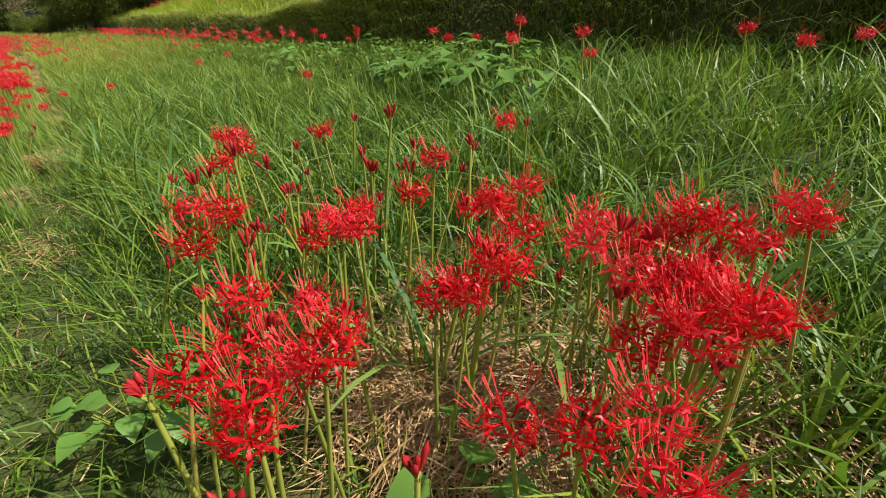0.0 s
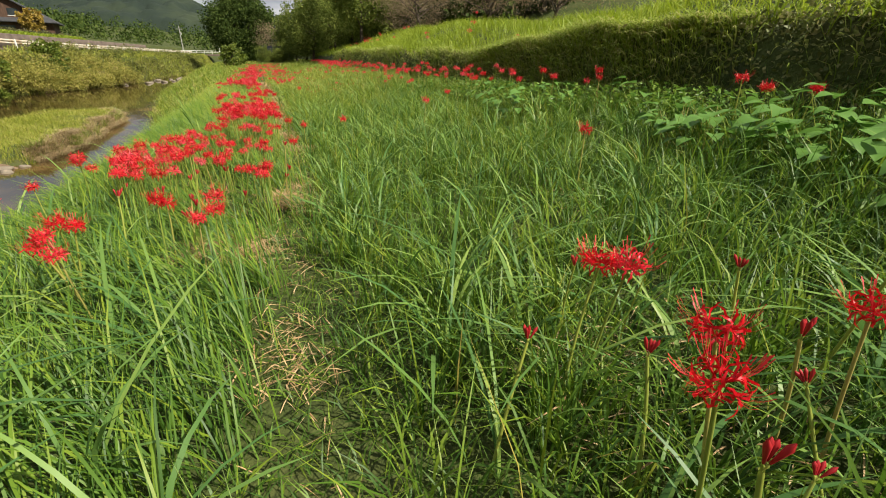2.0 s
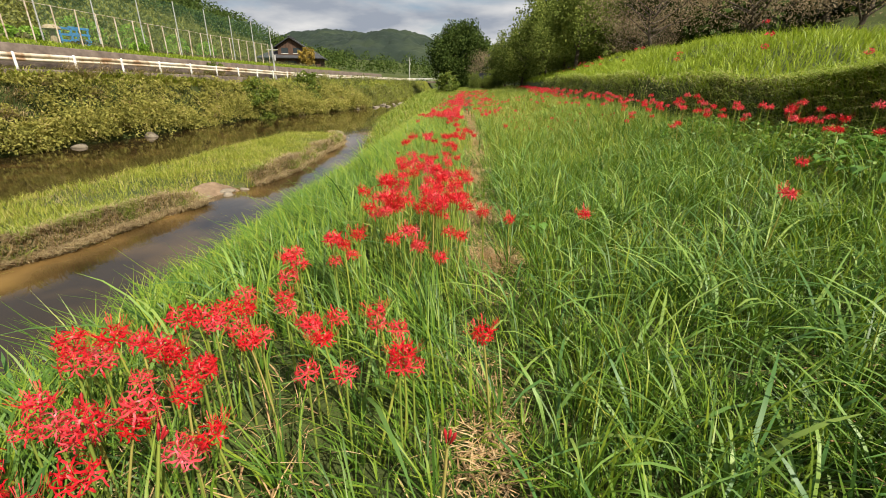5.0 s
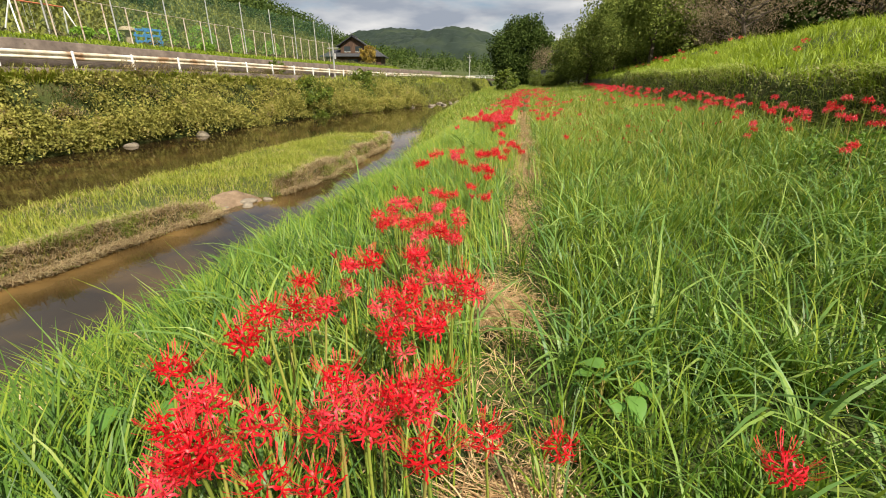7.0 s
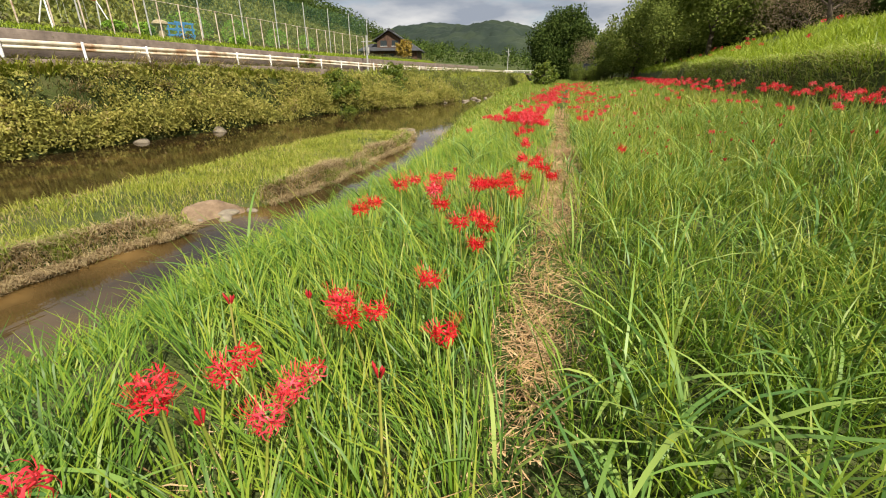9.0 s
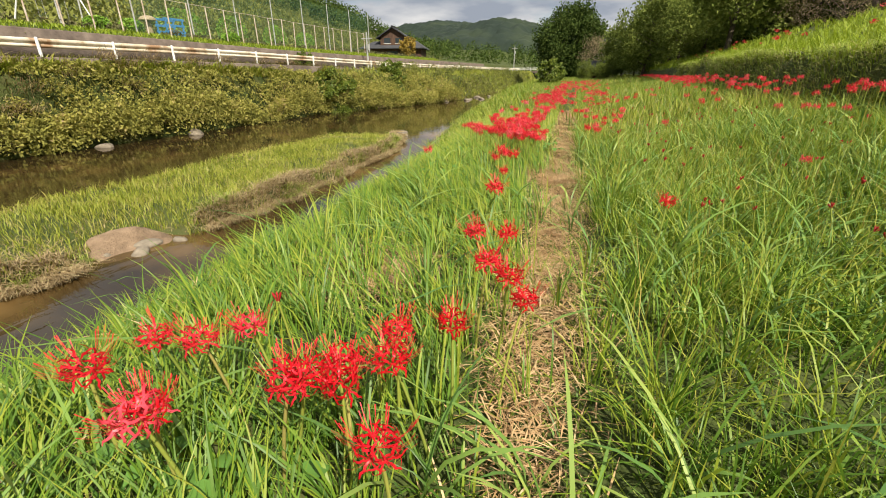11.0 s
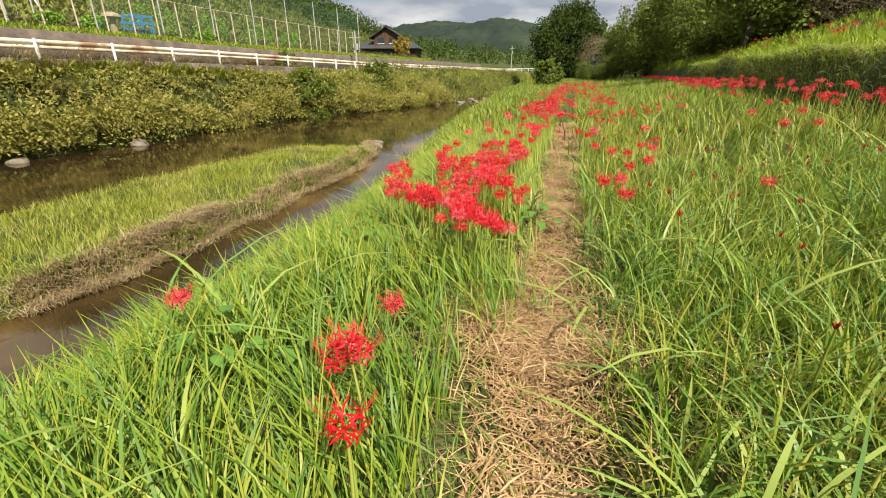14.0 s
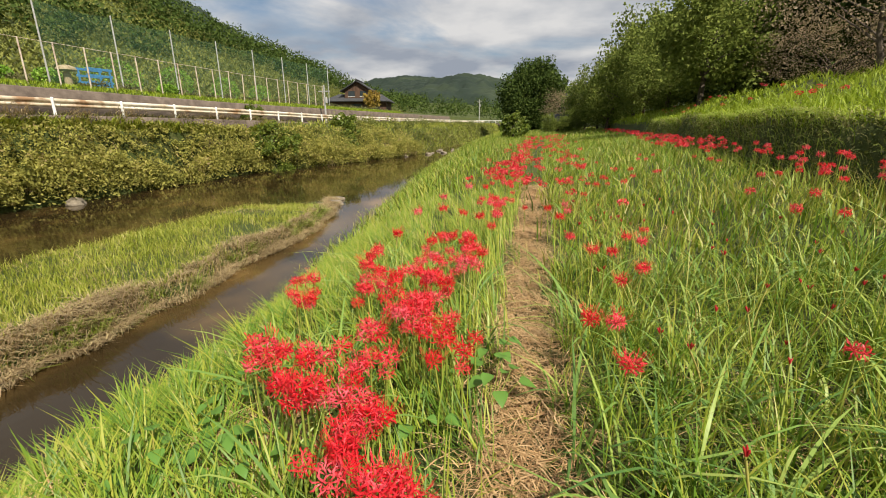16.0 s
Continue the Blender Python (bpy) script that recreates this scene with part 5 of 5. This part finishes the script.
BED_ONE = [(-1.24, 4.04), (-0.96, 3.88), (-1.65, 4.47), (-1.36, 4.36), (-1.32, 4.43), (-1.24, 4.31), (-1.49, 4.92), (-1.31, 4.64), (-1.13, 4.35), (-1.00, 4.32), (-1.09, 4.59), (-1.00, 4.62), (-1.34, 4.94), (-1.22, 4.93), (-1.08, 4.91), (-0.92, 4.74), (-1.04, 5.07), (-0.99, 5.21), (-1.08, 5.78), (-0.90, 5.05), (-0.89, 5.33), (-0.72, 5.19), (-0.62, 5.07), (-0.49, 5.32), (-0.31, 5.00), (-0.04, 5.21), (-0.84, 5.96), (-0.88, 6.64), (-0.80, 6.10), (-0.10, 6.88), (-0.22, 6.36), (-0.39, 6.86), (-0.44, 6.09), (-0.31, 6.03), (-0.56, 6.37), (-0.28, 4.08), (-0.24, 4.05), (-0.35, 3.93), (-0.60, 4.20), (-0.75, 4.60)]
BED_ONE_SOUTH = [(-1.63, 3.25), (-1.06, 2.65), (-0.97, 2.59), (-1.06, 2.52), (-1.08, 2.49), (-0.95, 2.34), (-0.74, 2.96), (-0.70, 2.98), (-0.42, 2.71), (-0.48, 2.60), (-0.46, 2.96), (-1.72, 3.92)]
BED_TWO = [(-0.95, 6.75), (-0.76, 6.66), (-0.70, 6.53), (-0.72, 6.46), (-0.66, 6.57), (-0.68, 6.52), (-0.62, 6.66), (-0.82, 6.88), (-0.84, 7.01), (-0.85, 7.22), (-0.76, 7.25), (-0.97, 7.45), (-0.86, 7.66), (-0.76, 7.69), (-0.56, 7.73), (-0.59, 7.84), (-0.57, 7.41), (-0.47, 7.39), (-0.40, 7.54), (-0.30, 7.50), (-0.25, 7.50), (-0.47, 7.15), (-0.33, 7.17), (-0.44, 7.24), (-0.50, 6.84), (-0.48, 6.69), (-0.44, 6.72), (-0.38, 6.75), (-0.34, 6.86), (-0.30, 6.88), (-0.27, 6.83), (-0.21, 6.71), (-0.25, 6.97), (-0.50, 6.52), (-0.41, 6.57)]
BED_TWO_NORTH = [(-1.05, 8.53), (-1.03, 8.65), (-0.87, 8.49), (-0.76, 8.46), (-0.66, 8.50), (-0.58, 8.52), (-0.54, 8.48), (-0.85, 8.68), (-1.17, 9.03), (-1.09, 9.20), (-0.72, 8.25), (-0.84, 9.19), (-0.82, 9.07), (-0.91, 9.62), (-0.83, 9.69), (-1.00, 9.71), (-0.73, 10.00), (-0.53, 9.61), (-0.81, 10.71), (-0.74, 10.87), (-0.65, 10.49), (-1.02, 10.98), (-0.67, 10.78), (-1.47, 10.73), (-1.45, 10.88)]
BED_THREE = [(-1.49, 11.39), (-1.44, 11.56), (-1.27, 11.57), (-1.19, 11.68), (-0.90, 11.56), (-0.92, 11.52), (-0.85, 11.65), (-0.75, 11.80), (-0.72, 11.70), (-0.62, 11.93), (-0.78, 11.54), (-1.18, 11.33), (-1.18, 11.30), (-0.61, 11.41), (-0.44, 12.24), (-0.52, 12.31), (-0.62, 12.38), (-0.63, 12.82), (-0.79, 12.80), (-0.89, 13.63), (0.17, 13.66), (-1.02, 14.90), (-1.20, 15.20)]
BED_FOUR = [(-1.95, 17.14), (-1.89, 17.18), (-1.74, 17.13), (-1.68, 17.20), (-1.73, 16.93), (-1.60, 16.88), (-1.57, 16.94), (-1.47, 16.95), (-1.49, 17.16), (-1.39, 17.26), (-2.06, 18.43), (-2.15, 18.69), (-2.33, 17.90), (-2.17, 17.84), (-2.38, 18.22), (-1.80, 19.22), (-1.66, 19.41), (-1.45, 19.16), (-1.33, 19.06), (-1.66, 18.84), (-1.41, 18.80), (-1.76, 18.26), (-1.65, 18.42), (-1.53, 18.29), (-1.37, 18.15), (-1.55, 17.91), (-1.42, 17.86), (-1.49, 17.66), (-1.45, 17.74), (-1.33, 17.59), (-1.23, 17.66), (-1.21, 17.37), (-1.10, 17.51), (-1.54, 17.45), (-1.88, 18.06), (-1.79, 18.14), (-1.33, 16.78), (-1.32, 16.68), (-1.29, 16.82), (-1.26, 16.90), (-1.28, 16.64), (-1.10, 16.59), (-1.14, 16.54), (-1.04, 16.57)]
BED_FOUR_NORTH = [(-1.69, 23.76), (-1.98, 22.76), (-1.63, 21.31), (-1.54, 21.50), (-1.64, 20.62), (-1.43, 20.57), (-1.83, 20.56), (-1.41, 20.07), (-2.43, 21.81), (-2.42, 20.62), (-2.13, 20.75), (-2.23, 22.63), (-0.69, 21.74), (-0.65, 21.11), (-0.73, 20.61), (-0.61, 19.86), (-0.43, 19.29), (-0.27, 19.37), (-0.11, 19.85), (-0.00, 19.71), (-0.49, 18.01), (-0.37, 17.89), (-0.34, 17.48), (-0.09, 18.95), (-0.27, 18.66), (-0.90, 21.35)]
BED_LONE = [(-1.25, 15.62), (-1.26, 15.21), (-2.26, 19.55), (-2.05, 15.33), (-1.03, 14.55), (-1.18, 15.23), (0.10, 6.97), (0.65, 6.98)]
BUDS_START = [(1.12, 0.91), (1.17, 0.48), (1.25, 0.22), (1.51, 0.28), (1.03, 0.23), (1.09, 0.08), (1.45, 0.11), (1.35, -0.01), (0.81, 0.33), (0.72, 0.48), (0.57, 0.39), (0.34, -0.23), (0.41, -0.22), (0.54, -0.01), (1.25, -0.53), (1.33, -0.67), (1.31, -0.79), (1.19, -0.76), (1.14, -0.85), (0.96, -0.43), (0.96, -0.29), (0.99, -0.75), (0.33, -0.45), (0.60, -0.00), (1.14, 0.33), (1.20, 0.31), (0.97, 0.57), (0.66, 0.64), (0.64, -0.02), (0.43, -0.32), (0.46, -0.34), (1.27, -0.66), (1.33, -0.80), (1.19, -0.65), (0.52, -0.79), (0.45, -0.66)]
bloom(TALL, BED_START, 0.57, 1, 0.15, 0.05)
bloom(TALL, BED_START_EAST, 0.57, 2, 0.15, 0.05)
bloom(TALL, BED_ONE, 0.50, 3)
bloom(TALL, BED_ONE_SOUTH, 0.50, 4)
bloom(TALL, BED_TWO, 0.57, 5)
bloom(LILIES, BED_TWO_NORTH, 0.45, 6)
bloom(LILIES, BED_THREE, 0.47, 7)
bloom(LILIES, BED_FOUR, 0.46, 8)
bloom(LILIES, BED_FOUR_NORTH, 0.46, 9)
bloom(LILIES, BED_LONE, 0.41, 10)


def terrace_row():
    r = random.Random(9)
    sp = [(3.6, -0.1), (3.7, 0.1), (3.2, 0.85), (3.3, 1.0), (4.0, -0.4), (3.5, 1.9), (3.6, 2.0), (3.4, 1.8), (3.8, 3.2), (3.7, 3.4), (3.9, 3.0), (3.85, 5.6), (4.0, 5.7), (3.9, 5.9), (3.7, 6.5), (3.6, 6.7), (3.65, 7.6), (3.8, 7.8), (2.0, 3.15), (1.75, 6.7)]
    for _ in range(16):
        y = r.uniform(7.5, 12)
        sp.append((float(toe(y)) - 0.4 - abs(r.gauss(0, 0.7)), y))
    plant_out(TALL, sp, 1.0, 0.1, 6)


def drift(name, label, spots, height, seed):
    """Many lilies past counting, each with stalk, petals and stamens, joined into one mesh per material."""
    g = np.random.default_rng(seed)
    kinds = []
    for k in range(4):
        top = np.array([0, 0, height])
        pet, sta = umbel(seed + k, top, 6, 4)
        st = stalk_mesh(height, (0.0, 0.0))
        kinds.append(((pet[0], pet[1]), (st[0], [st[1]])))
    for which, mat, nm in ((0, M_DRIFT, name), (1, M_STEM, name + "_stalks")):
        cs, tri, quad, off = [], [], [], 0
        g = np.random.default_rng(seed + 9)
        for x, y in spots:
            co, fs = kinds[g.integers(4)][which]
            a, sc = g.uniform(0, 6.28), g.uniform(0.85, 1.15)
            c, n = np.cos(a) * sc, np.sin(a) * sc
            cs.append(np.stack([co[:, 0] * c - co[:, 1] * n + x, co[:, 0] * n + co[:, 1] * c + y, co[:, 2] * sc + float(land(x, y))], 1))
            for q in fs:
                (tri if q.shape[1] == 3 else quad).append(q + off)
            off += len(co)
        put(name, mesh_np(nm, np.concatenate(cs), [np.concatenate(v) for v in (tri, quad) if v]), mat, None, label, "flowers", kind="stuff")


terrace_row()


def off_walk(x, y):
    """True beside the trodden line, where flowers have room to stand."""
    line = np.interp(y, [-1.1, 0.5, 2, 3.2, 7, 8, 10.5, 13, 15.6], [0.37, 0.09, -0.04, -0.04, 0.0, -0.06, -0.23, -0.41, -0.67])
    return abs(x - float(line)) > 0.22


def terrace_drift():
    r = random.Random(19)
    sp = []
    for _ in range(150):
        y = 12 + 20 * r.random()
        sp.append((float(toe(y)) - 0.2 - abs(r.gauss(0, 0.95)), y))
    for _ in range(46):
        y = r.uniform(8.5, 15.5)
        sp.append((float(toe(y)) - 0.25 - abs(r.gauss(0, 0.55)), y))
    for _ in range(26):
        y = r.uniform(19.5, 30)
        sp.append((float(px(y)) + 0.35 + abs(r.gauss(0, 0.8)), y))
    drift("lily_drift", "drifts of red spider lilies along the foot of the terrace", sp, 0.56, 300)
    path_side = [(float(px(y)) - 0.55 + r.gauss(0, 0.2), y) for y in [r.uniform(20.5, 27) for _ in range(60)]]
    path_side += [(x + r.gauss(0, 0.07), y + r.gauss(0, 0.07)) for x, y in BED_FOUR + BED_FOUR]
    path_side += [(-1.55 + r.gauss(0, 0.16), y) for y in [r.uniform(17.8, 19.4) for _ in range(30)]]
    drift("lily_drift", "dense drift of red spider lilies beside the path", path_side, 0.44, 320)
    first = [(x + r.gauss(0, 0.07), y + r.gauss(0, 0.07)) for x, y in BED_ONE + BED_ONE]
    first = [q for q in first if off_walk(*q)]
    drift("lily_drift", "close bed of red spider lilies on the bank top", first, 0.46, 340)
    second = [(x + r.gauss(0, 0.06), y + r.gauss(0, 0.06)) for x, y in BED_TWO + BED_TWO_NORTH[:12] if y > 7.1]
    second = [q for q in second if off_walk(*q)]
    drift("lily_drift", "close bed of red spider lilies beside the worn path", second, 0.48, 360)


terrace_drift()


def bud_spots():
    r = random.Random(10)
    out = [(r.gauss(0.95, 0.35), r.gauss(0.4, 0.5)) for _ in range(30)]
    out += [(r.uniform(-1.2, 0), r.uniform(2.6, 5.5)) for _ in range(18)]
    out += [(float(px(y)) + r.uniform(-1.2, -0.4), y) for y in [r.uniform(7, 12) for _ in range(10)]]
    return out


plant_out(BUDS, BUDS_START, 1.4, 0.08, 12)
plant_out(BUDS, bud_spots(), 1.15, 0.16, 7)
_r = random.Random(44)
plant_out(SMALL_BUDS, [(float(px(y)) + _r.uniform(0.5, 2.9), y) for y in [_r.uniform(13.5, 22) for _ in range(95)]], 1.12, 0.16, 8)


def far_lilies():
    """Distant lilies in drifts: short stalks with tufts of red petals, joined into one mesh."""
    global rng
    rng = np.random.default_rng(40)
    y = np.concatenate([24 + 30 * rng.random(190) ** 1.5, 28 + 45 * rng.random(260), 22 + 40 * rng.random(110)])
    x = np.concatenate([px(y[:190]) - 0.5 + rng.normal(0, 0.3, 190), toe(y[190:450]) - 0.3 - np.abs(rng.normal(0, 0.5, 260)), px(y[450:]) + 0.9 + rng.normal(0, 0.45, 110)])
    up = toe(y[190:220]) + rng.uniform(0.8, 3.5, 30)
    x[190:220] = up
    y[190:220] = rng.uniform(12, 60, 30)
    x[190:220] = toe(y[190:220]) + rng.uniform(0.8, 3.5, 30)
    n = len(x)
    top = np.stack([x, y, land(x, y) + rng.uniform(0.38, 0.55, n)], 1)
    per = 26
    d = rng.normal(0, 1, (n * per, 3)); d /= np.linalg.norm(d, axis=1)[:, None]
    c = np.repeat(top, per, 0) + d * np.array([0.075, 0.075, 0.04])
    co, f = leaf_cards(c, rng.uniform(0.04, 0.08, len(c)), 0.6, 0.35)
    put("far_lilies", mesh_np("far_lilies", co, f), M_DRIFT, None, "drifts of distant red spider lilies along path and terrace", "flowers", kind="stuff")


far_lilies()

# ---- broad-leaved herbs ----


def herb(seed, leaves, size, height, heart=1.0):
    r = random.Random(seed)
    root = tagged(new("broadleaf_herb"), "leafy weed with broad pale-green leaves among the grass", "weed", "broad-leaved weeds")
    bm = bmesh.new()
    tips = []
    for i in range(leaves):
        a = r.uniform(0, 6.28)
        hh = height * r.uniform(0.5, 1.1)
        rad = height * r.uniform(0.15, 0.75)
        tip = Vector((math.cos(a) * rad, math.sin(a) * rad, hh))
        rod(bm, (0, 0, -0.02), tip, 0.003, 0.0018, 4)
        tips.append((tip, a))
    tagged(part("stem_tuft", bm, M_STEM, root), kind="stuff")
    t = np.linspace(0, 1, 7)
    for tip, a in tips:
        L = size * r.uniform(0.7, 1.25)
        w = L * 0.42 * np.sin(np.pi * np.clip(t, 0, 1) ** 0.62) * heart + 0.001
        d = np.array([math.cos(a), math.sin(a), 0.0])
        s_ = np.array([-d[1], d[0], 0.0])
        mid = np.array(tip) + d * (L * t)[:, None] + np.array([0, 0, 1]) * (-L * 0.35 * t ** 2)[:, None]
        rise = np.array([0, 0, 1]) * (w * 0.25)[:, None]
        co = np.concatenate([mid - s_ * w[:, None] + rise, mid, mid + s_ * w[:, None] + rise])
        q = np.array([[k * 7 + i, k * 7 + i + 1, (k + 1) * 7 + i + 1, (k + 1) * 7 + i] for k in range(2) for i in range(6)])
        put("leaf", mesh_np("leaf", co, [q]), M_PALE_LEAF, root)
    return root


def herbs():
    r = random.Random(30)
    kinds = [[herb(50 + i, 12, 0.125, 0.38), False] for i in range(4)]
    sp = [(max(2.9, r.gauss(3.5, 0.25)), r.gauss(2.5, 0.7)) for _ in range(22)] + [(max(3.0, r.gauss(3.6, 0.3)), r.uniform(4.5, 9)) for _ in range(16)]
    plant_out(kinds, sp, 1.15, 0.1, 31)
    low = [[herb(60 + i, 10, 0.085, 0.24), False] for i in range(3)]
    sp = [(0.72, -0.62), (0.3, 0.05), (0.2, 0.2), (-1.0, 11.35), (-0.85, 11.3), (-1.2, 11.25), (-1.35, 11.4), (-2.05, 16.93), (-2.17, 17.15), (-0.98, 17.7), (-1.9, 16.8), (-2.2, 16.7), (-1.05, 18.0), (-1.5, 16.9), (-1.3, 17.3), (-1.95, 15.4), (-1.7, 15.6), (-1.4, 7.0), (-1.55, 6.8), (0.3, 7.6)]
    plant_out(low, sp, 1.0, 0.1, 32)


herbs()


def weed_carpet():
    global rng
    rng = np.random.default_rng(91)
    n = 9000
    y = rng.uniform(3.5, 12, n)
    x = toe(y) - 0.2 - np.abs(rng.normal(0, 0.6, n))
    k = rng.random(n) < 0.28 + 0.5 * vnoise(x, y, 2.2, 3)
    x, y = x[k], y[k]
    c = np.stack([x, y, land(x, y) + rng.uniform(0.2, 0.42, len(x))], 1)
    co, f = leaf_cards(c, rng.uniform(0.035, 0.075, len(c)), 0.3, 0.6)
    put("weed_carpet", mesh_np("weed_carpet", co, f), M_WEEDLEAF, None, "carpet of small broad-leaved weeds below the terrace", "weeds", kind="stuff")


weed_carpet()
